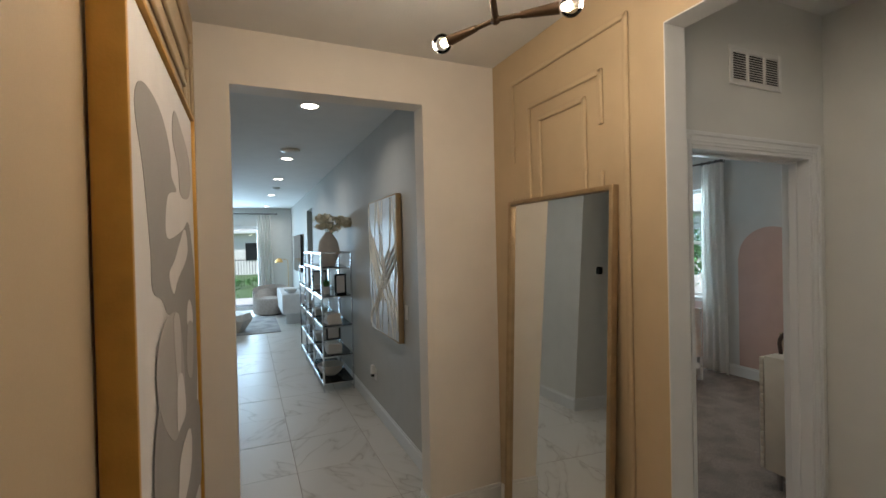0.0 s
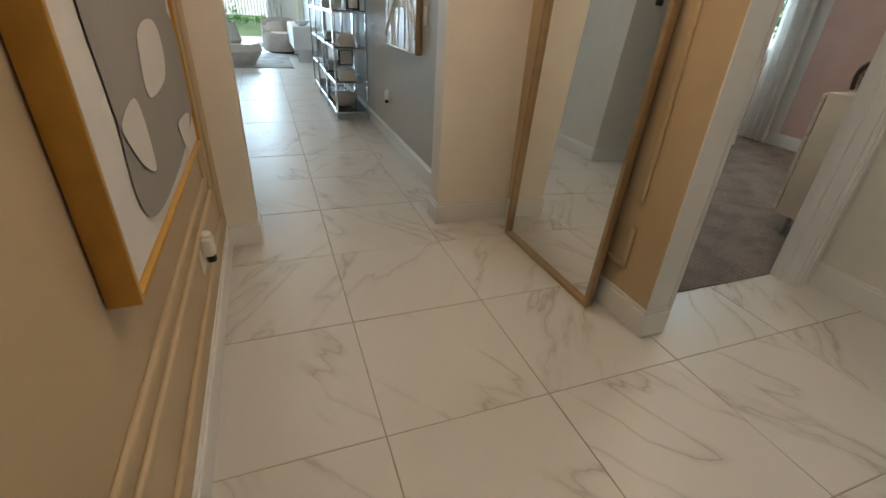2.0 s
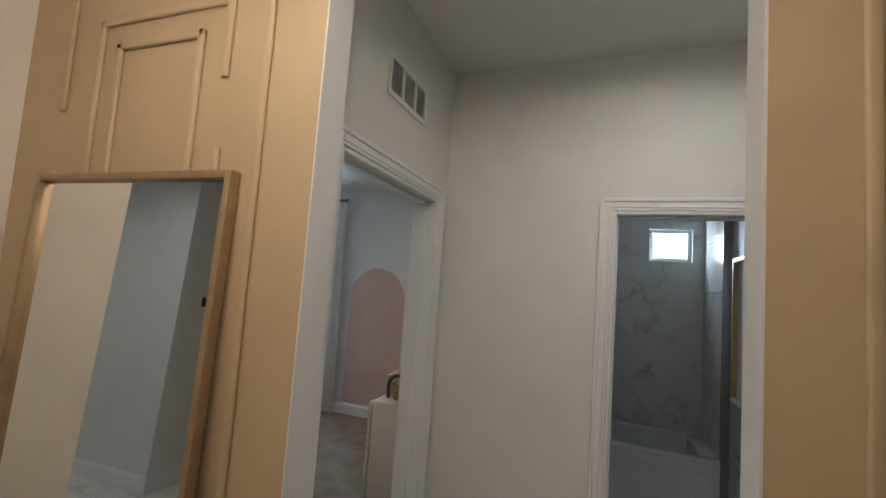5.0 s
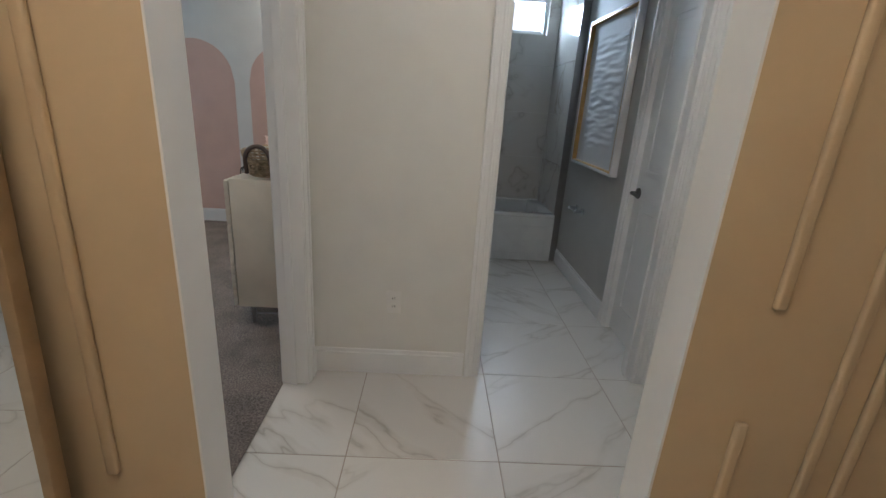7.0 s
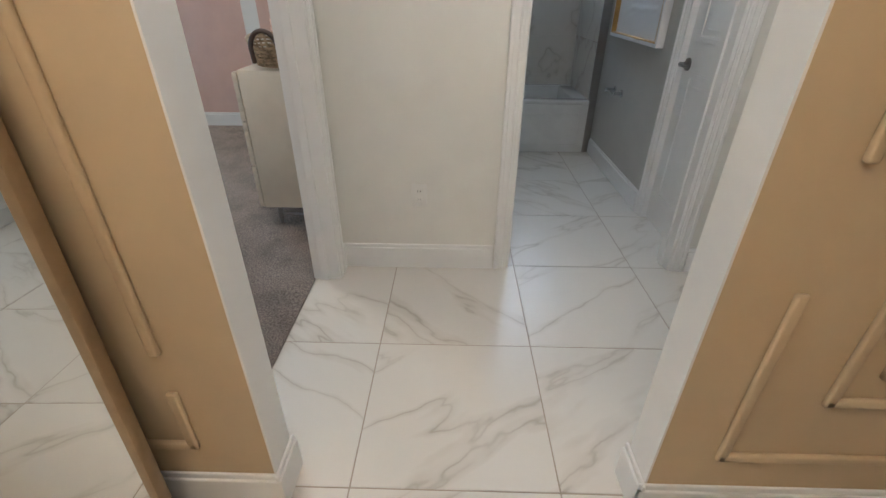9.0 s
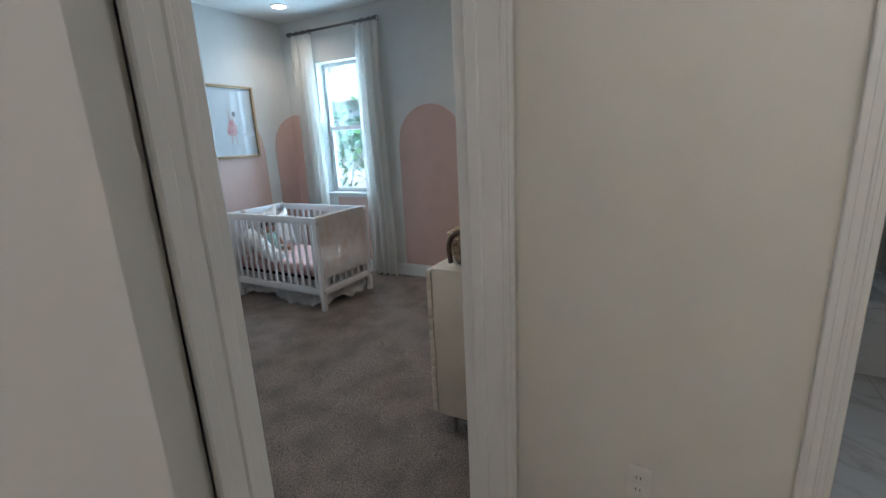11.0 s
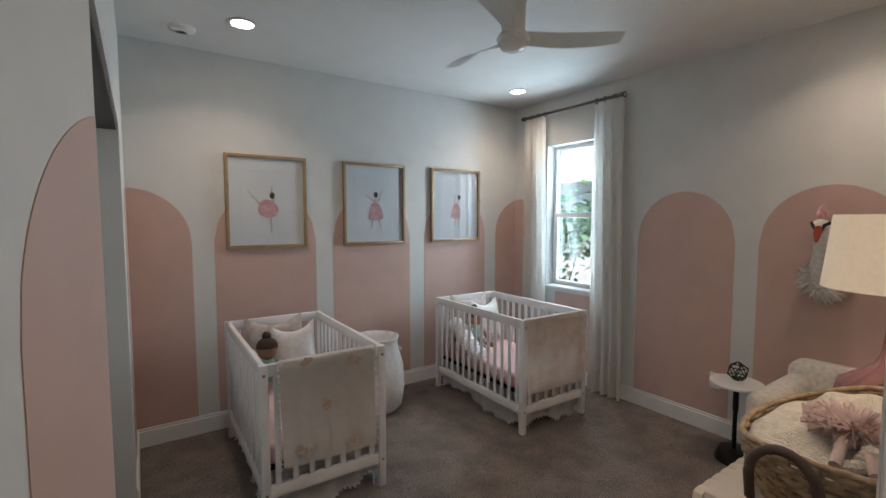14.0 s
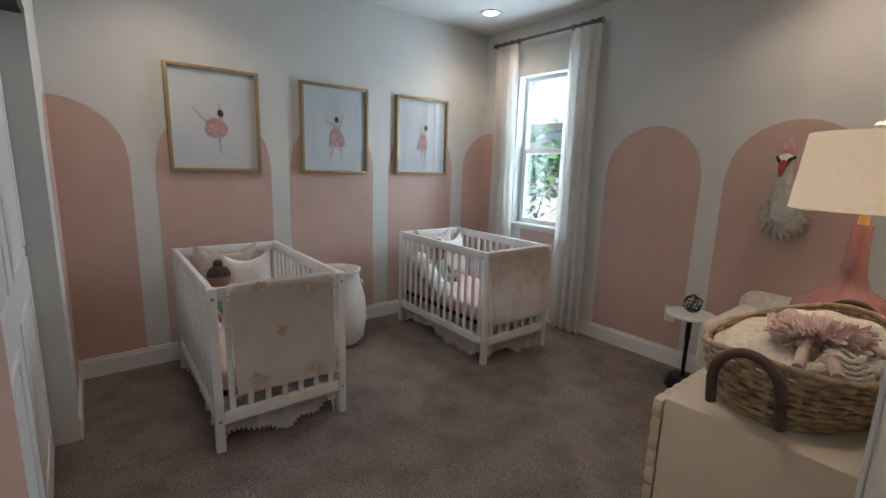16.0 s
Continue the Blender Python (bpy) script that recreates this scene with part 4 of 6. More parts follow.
for x, y, z, n, s in ((-0.55, 2.98, 0.7545, 4, 5), (-0.55, 2.98, 0.4145, 4, 6), (-0.57, 3.8, 0.4145, 4, 7), (-0.57, 3.8, 0.7545, 3, 8), (-0.57, 3.85, 1.0945, 2, 9)):
    book_stack(x, y, z, n, 92, s)


def vase_of_flowers(x, y, z):
    t = thing("ceramic_vase", "large matte blush-beige ceramic vase on the etagere", "vase", (x, y, z))
    bm = bmesh.new()
    lathe(bm, [(0.0, 0.0), (0.07, 0.0), (0.082, 0.02), (0.120, 0.13), (0.128, 0.20), (0.112, 0.29), (0.072, 0.36), (0.044, 0.39), (0.042, 0.412), (0.034, 0.41), (0.036, 0.38), (0.0, 0.36)], 40)
    part("body", bm, CERAMICW, t)
    f = thing("flower_arrangement", "ivory hydrangea blooms standing in the vase", "flowers", (x, y, z + 0.38))
    rnd = random.Random(4)
    for cx, cy, cz, r in ((-0.08, 0.02, 0.15, 0.10), (0.06, -0.06, 0.12, 0.10), (0.0, 0.1, 0.17, 0.09), (0.20, -0.16, 0.14, 0.065), (0.16, 0.02, 0.17, 0.06)):
        bm = bmesh.new()
        tube(bm, [(0, 0, -0.05), (cx * 0.4, cy * 0.4, cz * 0.5), (cx, cy, cz)], 0.004, 6)
        part("stem", bm, LEAF, f)
        bm = bmesh.new()
        for _ in range(90):
            d = Vector((rnd.gauss(0, 1), rnd.gauss(0, 1), rnd.gauss(0, 1))).normalized()
            q = d.to_track_quat("Z", "Y").to_matrix().to_4x4()
            c = Vector((cx, cy, cz)) + d * r * rnd.uniform(0.75, 1.05)
            vs = [bm.verts.new(c + q @ Vector(((0.5 + 0.5 * (i % 2)) * 0.030 * math.cos(i * math.pi / 4), (0.5 + 0.5 * (i % 2)) * 0.030 * math.sin(i * math.pi / 4), 0.006 * (i % 2)))) for i in range(8)]
            bm.faces.new(vs)
        part("bloom", bm, PETAL, f, "ivory petals", None)


vase_of_flowers(-0.555, 3.10, 1.4245)


def bowl(x, y, z, r, h, material, label):
    t = thing("bowl", label, "bowl", (x, y, z))
    bm = bmesh.new()
    lathe(bm, [(0.0, 0.0), (r * 0.4, 0.0), (r * 0.75, h * 0.35), (r, h), (r * 0.96, h), (r * 0.7, h * 0.4), (r * 0.35, 0.012), (0.0, 0.01)], 36)
    part("shell", bm, material, t)


bowl(-0.56, 3.12, 0.1095, 0.16, 0.13, CERAMICW, "wide cream ceramic bowl on the lowest shelf")


def black_frame(x, y, z, rz, w=0.16, h=0.22):
    t = thing("photo_frame", "small black tabletop picture frame", "photo frame", (x, y, z), rz)
    framed(t, w, h, 0.018, 0.02, BLACKPL)
    bm = bmesh.new()
    bx(bm, -w / 2 + 0.018, w / 2 - 0.018, -0.010, -0.004, 0.018, h - 0.018)
    part("print", bm, PAPER, t, "pale print", None)


black_frame(-0.46, 2.93, 1.0945, 20, 0.15, 0.24)
black_frame(-0.54, 3.02, 0.55, 5, 0.17, 0.17)
black_frame(-0.55, 3.95, 1.0945, 5, 0.2, 0.24)
t = thing("potted_plant", "small dark green plant in a white pot", "plant", (-0.60, 3.05, 1.0945))
bm = bmesh.new()
lathe(bm, [(0.0, 0), (0.035, 0), (0.048, 0.09), (0.043, 0.09), (0.03, 0.07), (0.0, 0.07)], 20)
part("pot", bm, WHITEPL, t)
bm = bmesh.new()
for k in range(14):
    a = k * 2.4
    tip = Vector((0.05 * math.cos(a), 0.05 * math.sin(a), 0.18 + 0.03 * math.sin(k)))
    side = Vector((-math.sin(a), math.cos(a), 0)) * 0.008
    b0 = Vector((0.012 * math.cos(a), 0.012 * math.sin(a), 0.06))
    v = [bm.verts.new(p) for p in (b0 - side, b0 + side, (b0 + tip) / 2 + side * 1.4, tip, (b0 + tip) / 2 - side * 1.4)]
    bm.faces.new(v)
part("leaves", bm, LEAF, t, smooth=None)


def branch_art():
    w, h = 0.88, 1.20
    t = thing("branch_painting", "silver-grey canvas with raised ivory branch lines in a wood frame", "painting", (HX - 0.004, 1.445, 0.87), -90)
    framed(t, w, h, 0.045, 0.012, BRONZE)
    bm = bmesh.new()
    bx(bm, -w / 2 + 0.012, w / 2 - 0.012, -0.043, -0.002, 0.012, h - 0.012)
    part("canvas", bm, ARTGREY, t, "", None)
    rnd = random.Random(12)
    lines = [(-0.385 + 0.128 * k, rnd.uniform(-0.10, 0.10), 0.02, h - 0.02) for k in range(7)]
    lines += [(-0.5 + 0.2 * k, 0.75, 0.05 + 0.12 * k, 0.75 + 0.11 * k) for k in range(4)] + [(0.5 - 0.2 * k, -0.75, 0.1 + 0.1 * k, 0.85 + 0.1 * k) for k in range(4)]
    for k, (x, dx, z0, z1) in enumerate(lines):
        pts = []
        for i in range(13):
            v = i / 12
            px = max(-w / 2 + 0.02, min(w / 2 - 0.02, x + dx * v + 0.045 * math.sin(6 * v + k * 1.7)))
            pts.append((px, -0.0435, z0 + v * (z1 - z0)))
        bm = bmesh.new()
        tube(bm, pts, [(0.007 if k < 7 else 0.011) * (0.6 + 0.5 * abs(math.sin(3.1 * i / 12 + k))) for i in range(13)], 6)
        part("branch_line", bm, ARTWHITE, t, "raised ivory line")


branch_art()
t = thing("thermostat", "round-cornered black glass thermostat", "thermostat", (-2.21, 1.33, 1.50))
bm = bmesh.new()
bx(bm, -0.042, 0.042, -0.022, -0.002, -0.042, 0.042, bev=0.016, seg=4)
part("face", bm, SCREEN, t)
bm = bmesh.new()
bx(bm, -0.05, 0.05, -0.004, 0, -0.05, 0.05, bev=0.0015)
part("wall_plate", bm, WHITEPL, t)
# louvred closet door
t = thing("door_5", "white louvred hall closet door, closed", "door", (-3.12, 1.325, 0.01))
t["kind"] = "structure"
for a0, a1, b0, b1 in ((0, 0.09, 0, 2.0), (0.52, 0.61, 0, 2.0), (0.09, 0.52, 0, 0.16), (0.09, 0.52, 1.9, 2.0), (0.09, 0.52, 0.95, 1.05)):
    bm = bmesh.new()
    bx(bm, a0, a1, -0.03, 0, b0, b1, bev=0.002)
    part("stile", bm, TRIM, t, "", None)
for k in range(48):
    z = 0.18 + k * 0.0355
    if not 0.94 < z < 1.06:
        bm = bmesh.new()
        bx(bm, 0.09, 0.52, -0.016, 0.016, -0.003, 0.003, m=Matrix.Translation((0, -0.016, z)) @ Matrix.Rotation(radians(35), 4, "X"))
        part("slat", bm, TRIM, t, "", None)
bm = bmesh.new()
ball(bm, (0.565, -0.06, 0.95), 0.024)
cyl(bm, (0.565, -0.03, 0.95), (0.565, -0.05, 0.95), 0.01)
part("door_knob", bm, NICKEL, t, "nickel knob")


def ceiling_disc(x, y, z, r, label, name, cat):
    t = thing(name, label, cat, (x, y, z))
    bm = bmesh.new()
    lathe(bm, [(0.0, -0.03), (r * 0.55, -0.03), (r * 0.9, -0.02), (r, -0.008), (r, 0.0)], 32)
    part("cover", bm, WHITEPL, t)
    bm = bmesh.new()
    lathe(bm, [(r * 0.3, -0.0305), (r * 0.42, -0.0335), (r * 0.5, -0.0305)], 28)
    part("sensor_ring", bm, WHITEPL, t)


ceiling_disc(-0.98, 2.93, H, 0.11, "white round ceiling speaker cover", "ceiling_speaker", "speaker")
ceiling_disc(-0.95, 6.3, H, 0.075, "white round smoke detector", "smoke_detector", "smoke detector")
ceiling_disc(0.725, 2.16, HN, 0.075, "white round smoke detector", "smoke_detector", "smoke detector")

# ---- living room things ----
bm = bmesh.new()
bx(bm, -3.4, -0.88, 6.98, 9.3, 0.0, 0.014, bev=0.004)
solo("area_rug", bm, RUG, "grey abstract-striped low pile rug", "rug")


def barrel_chair(x, y, rz, r=0.42, h=0.72, material=TAUPE, name="swivel_chair", label="round taupe upholstered swivel chair"):
    t = thing(name, label, "armchair", (x, y, 0), rz)
    bm = bmesh.new()
    lathe(bm, [(0.0, 0.0), (r * 0.7, 0.0), (r * 0.7, 0.04), (0.0, 0.04)], 32)
    part("swivel_base", bm, BLACK, t, "dark plinth")
    bm = bmesh.new()
    lathe(bm, [(0.0, 0.04), (r * 0.95, 0.04), (r, 0.08), (r, 0.36), (r * 0.93, 0.42), (0.0, 0.43)], 40)
    part("seat", bm, material, t)
    bm = bmesh.new()

    def f(u, v):
        a = radians(-35 + 250 * u)
        hh = 0.40 + (h - 0.40) * (0.55 + 0.45 * math.sin(math.pi * u)) * min(1, v * 2)
        rr = r * (1.0 if v < 0.5 else 1.0 - 0.24 * (v - 0.5) * 2)
        z = 0.10 + (hh - 0.10) * min(1.0, v * 2) if v < 0.5 else hh - 0.25 * (v - 0.5) * 2 * (hh - 0.4)
        return Vector((rr * math.cos(a), rr * math.sin(a), z))
    surf(bm, f, 40, 12, 0.05)
    part("backrest", bm, material, t)


barrel_chair(-0.95, 9.65, -10)
t = thing("media_console", "floating white lacquered media console", "console", (-0.57, 8.6, 0))
bm = bmesh.new()
bx(bm, -0.22, 0.22, -0.95, 0.95, 0.24, 0.66, bev=0.006)
part("body", bm, WHITEWOOD, t)
for k in range(3):
    bm = bmesh.new()
    bx(bm, -0.236, -0.221, -0.94 + k * 0.63, -0.32 + k * 0.63, 0.25, 0.65, bev=0.003)
    part("door_panel", bm, WHITEWOOD, t)
for y in (-0.7, 0.7):
    bm = bmesh.new()
    bx(bm, -0.15, 0.15, y - 0.03, y + 0.03, 0, 0.24, bev=0.003)
    part("leg", bm, WHITEWOOD, t)
bowl(-0.60, 8.0, 0.661, 0.15, 0.09, PORCELAIN, "white scalloped bowl on the console")
t = thing("television", "wall-mounted flat television, switched off", "television", (HX - 0.005, 8.7, 1.10), -90)
bm = bmesh.new()
bx(bm, -0.80, 0.80, -0.06, -0.02, 0, 0.85, bev=0.004)
part("casing", bm, BLACKPL, t)
bm = bmesh.new()
bx(bm, -0.785, 0.785, -0.0625, -0.059, 0.02, 0.84)
part("screen", bm, SCREEN, t, "dark glossy screen", None)
bm = bmesh.new()
bx(bm, -0.2, 0.2, -0.02, 0.0, 0.25, 0.6)
part("wall_bracket", bm, BLACK, t, "", None)
t = thing("floor_lamp", "slim brass pharmacy floor lamp with a dome shade", "floor lamp", (-0.46, 10.4, 0))
bm = bmesh.new()
lathe(bm, [(0, 0), (0.12, 0), (0.12, 0.015), (0.02, 0.025), (0, 0.025)], 28)
part("base", bm, GOLD, t)
bm = bmesh.new()
tube(bm, [(0, 0, 0.02), (0, 0, 1.28), (-0.02, 0, 1.33), (-0.06, 0, 1.35), (-0.20, 0, 1.36)], 0.008)
part("pole", bm, GOLD, t)
bm = bmesh.new()
lathe(bm, [(0.11, 0.0), (0.09, 0.06), (0.04, 0.11), (0.0, 0.12)], 28, (-0.23, 0, 1.27))
part("shade", bm, GOLD, t)
t = thing("coffee_table", "faceted grey-white drum coffee table", "coffee table", (-1.85, 7.4, 0.014))
bm = bmesh.new()
lathe(bm, [(0.0, 0.0), (0.30, 0.0), (0.46, 0.24), (0.42, 0.36), (0.0, 0.36)], 7)
part("body", bm, CERAMICW, t, smooth=None)
t = thing("glass_vase", "grey glass vase with leafy branches on the coffee table", "vase", (-1.85, 7.4, 0.374))
bm = bmesh.new()
lathe(bm, [(0.0, 0.0), (0.10, 0.0), (0.13, 0.05), (0.07, 0.28), (0.085, 0.34), (0.075, 0.34), (0.06, 0.28), (0.0, 0.03)], 28)
part("body", bm, CERAMICW, t)
bm = bmesh.new()
rnd = random.Random(8)
for _ in range(120):
    c = Vector((rnd.gauss(0, 0.11), rnd.gauss(0, 0.11), 0.46 + rnd.gauss(0, 0.09)))
    q = Euler((rnd.uniform(0, 6), rnd.uniform(0, 6), rnd.uniform(0, 6))).to_matrix()
    bm.faces.new([bm.verts.new(c + q @ Vector(p)) for p in ((-0.03, 0, 0), (0, 0.012, 0), (0.03, 0, 0), (0, -0.012, 0))])
part("foliage", bm, LEAF, t, smooth=None)

# ---- bathroom things ----
t = thing("bathtub", "white alcove bathtub with a panelled apron", "bathtub", (0, 0, 0))
x0, x1, y0, y1, zt = TX, BBX - 0.012, -2.75, -1.22, 0.44
bm = bmesh.new()
bx(bm, x0, x0 + 0.02, y0, y1, 0.0, zt - 0.03, bev=0.004)
part("apron", bm, PORCELAIN, t)
bm = bmesh.new()
bx(bm, x0 - 0.006, x0, y0 + 0.07, y1 - 0.07, 0.07, zt - 0.11, bev=0.0028)
part("apron_panel", bm, PORCELAIN, t)
bm = bmesh.new()
for a in ((x0 - 0.006, x0 + 0.09, y0, y1), (x1 - 0.06, x1, y0, y1), (x0 + 0.09, x1 - 0.06, y0, y0 + 0.12), (x0 + 0.09, x1 - 0.06, y1 - 0.12, y1)):
    bx(bm, *a, zt - 0.03, zt, bev=0.008, seg=2)
part("rim", bm, PORCELAIN, t)
bm = bmesh.new()
bx(bm, x0 + 0.085, x1 - 0.055, y0 + 0.115, y1 - 0.115, 0.08, 0.1)
for a in ((x0 + 0.085, x0 + 0.095, y0 + 0.115, y1 - 0.115), (x1 - 0.065, x1 - 0.055, y0 + 0.115, y1 - 0.115), (x0 + 0.09, x1 - 0.06, y0 + 0.115, y0 + 0.125), (x0 + 0.09, x1 - 0.06, y1 - 0.125, y1 - 0.115)):
    bx(bm, *a, 0.09, zt - 0.01)
part("basin", bm, PORCELAIN, t, smooth=None)
tub_surround = new("wall_tub_surround")
tagged(tub_surround, "marble-look porcelain tiles around the tub", "wall tile", kind="structure")
for k in range(5):
    z0, z1 = zt + 0.002 + k * 0.43, min(2.598, zt + 0.43 + k * 0.43 - 0.0005)
    for y0, y1 in ((-2.745, -2.0), (-1.998, -1.225)):
        for a, b in ((z0, z1),):
            bm = bmesh.new()
            lo, hi = max(a, BZ0), min(b, BZ1)
            if lo < hi and y0 < BW0:
                for q in ((y0, y1, a, lo), (y0, y1, hi, b), (y0, BW0, lo, hi), (BW1, y1, lo, hi)):
                    if q[3] - q[2] > 0.001:
                        bx(bm, BBX - 0.012, BBX - 0.0005, *q)
            else:
                bx(bm, BBX - 0.012, BBX - 0.0005, y0, y1, a, b, bev=0.001)
            part("wall_tile", bm, WALLTILE, tub_surround, "", None)
    bm = bmesh.new()
    bx(bm, TX + 0.03, BBX - 0.0125, RY - 0.001, -2.746, z0 if k else 0.0, z1, bev=0.001)
    part("wall_tile", bm, WALLTILE, tub_surround, "", None)
bm = bmesh.new()
bx(bm, TX + 0.018, TX + 0.03, RY - 0.001, -2.743, 0, 2.598)
part("edge_trim", bm, NICKEL, tub_surround, "metal tile edge", None)
t = thing("framed_relief_art", "white textured relief art in a white and gold frame", "picture", (2.50, RY + 0.004, 0.945), 180)
framed(t, 0.86, 1.03, 0.045, 0.022, WHITEWOOD)
bm = bmesh.new()
bx(bm, -0.41, 0.41, -0.012, -0.002, 0.02, 1.01)
part("mat_board", bm, PAPER, t, "", None)
bm = bmesh.new()
surf(bm, lambda u, v: Vector((-0.28 + 0.56 * u, -0.016 - 0.006 * noise.noise((u * 3, v * 26 + 0.4 * noise.noise((u * 4, v * 3, 0)), 1)), 0.14 + 0.75 * v)), 24, 90)
part("relief", bm, PAPER, t, "rippled white relief")
for a in ((-0.41, -0.402, 0.02, 1.01), (0.402, 0.41, 0.02, 1.01), (-0.402, 0.402, 0.02, 0.028), (-0.402, 0.402, 1.002, 1.01)):
    bm = bmesh.new()
    bx(bm, a[0], a[1], -0.046, -0.012, a[2], a[3], bev=0.002)
    part("inner_frame", bm, GOLD, t, "pale gold inner edge")
t = thing("toilet_paper_holder", "chrome double-post toilet paper holder", "paper holder", (2.66, RY, 0.60), 180)
for dx in (-0.075, 0.075):
    bm = bmesh.new()
    lathe(bm, [(0, 0), (0.026, 0), (0.026, 0.01), (0.012, 0.014), (0.012, 0.06), (0, 0.062)], 20, m=Matrix.Translation((dx, 0, 0)) @ Matrix.Rotation(radians(90), 4, "X"))
    ball(bm, (dx, -0.062, 0), 0.017)
    part("post", bm, CHROME, t)
bm = bmesh.new()
cyl(bm, (-0.075, -0.06, 0), (0.075, -0.06, 0), 0.009)
part("roller", bm, CHROME, t)
t = thing("toilet", "white two-piece toilet beside the bathtub", "toilet", (2.66, -1.25, 0))
bm = bmesh.new()
bx(bm, -0.20, 0.20, -0.19, -0.02, 0.38, 0.74, bev=0.02, seg=3)
part("tank", bm, PORCELAIN, t)
bm = bmesh.new()
bx(bm, -0.21, 0.21, -0.20, -0.015, 0.74, 0.775, bev=0.01, seg=2)
part("tank_lid", bm, PORCELAIN, t)
bm = bmesh.new()
lathe(bm, [(0.0, 0.0), (0.11, 0.0), (0.10, 0.12), (0.15, 0.28), (0.185, 0.385), (0.0, 0.385)], 36, m=Matrix.Translation((0, -0.39, 0)) @ Matrix.Diagonal((1, 1.25, 1, 1)))
part("bowl", bm, PORCELAIN, t)
bm = bmesh.new()
lathe(bm, [(0.0, 0.388), (0.188, 0.388), (0.194, 0.40), (0.186, 0.42), (0.0, 0.425)], 36, m=Matrix.Translation((0, -0.39, 0)) @ Matrix.Diagonal((1, 1.25, 1, 1)))
part("seat_lid", bm, PORCELAIN, t)


# ---- nursery things ----
def crib(at, rz, w=0.685, ln=1.16, h=0.835):
    """Local x across, y along; the near end stands at y = 0."""
    t = thing("baby_crib", "white painted wooden mini crib with slatted sides", "crib", at, rz, "two white cribs")
    p = 0.042
    for x in (0, w - p):
        for y in (0, ln - p):
            bm = bmesh.new()
            bx(bm, x, x + p, y, y + p, 0, h, bev=0.004, seg=2)
            post = part("post", bm, WHITEWOOD, t)
            for z in (h - 0.05, 0.165):
                bm = bmesh.new()
                yy = -0.0015 if y == 0 else ln + 0.0015
                cyl(bm, (x + p / 2, yy, z), (x + p / 2, yy + (0.002 if y == 0 else -0.002), z), 0.008, seg=12)
                part("bolt", bm, NICKEL, post, "metal bolt")
    for z0, z1 in ((h - 0.062, h), (0.14, 0.205)):
        for x in (0.008, w - 0.034):
            bm = bmesh.new()
            bx(bm, x, x + 0.026, p, ln - p, z0, z1, bev=0.004, seg=2)
            part("side_rail", bm, WHITEWOOD, t)
        for y in (0.008, ln - 0.034):
            bm = bmesh.new()
            bx(bm, p, w - p, y, y + 0.026, z0, z1, bev=0.004, seg=2)
            part("end_rail", bm, WHITEWOOD, t)
    n = 13
    for k in range(n):
        y = p + (ln - 2 * p) * (k + 0.5) / n
        for x in (0.015, w - 0.027):
            bm = bmesh.new()
            bx(bm, x, x + 0.012, y - 0.016, y + 0.016, 0.2, h - 0.058, bev=0.003)
            part("slat", bm, WHITEWOOD, t)
    n = 7
    for k in range(n):
        x = p + (w - 2 * p) * (k + 0.5) / n
        for y in (0.015, ln - 0.027):
            bm = bmesh.new()
            bx(bm, x - 0.016, x + 0.016, y, y + 0.012, 0.2, h - 0.058, bev=0.003)
            part("slat", bm, WHITEWOOD, t)
    bm = bmesh.new()
    bx(bm, 0.04, w - 0.04, 0.045, ln - 0.045, 0.27, 0.285)
    part("mattress_base", bm, BLACK, t, "dark metal mattress support", None)
    return t


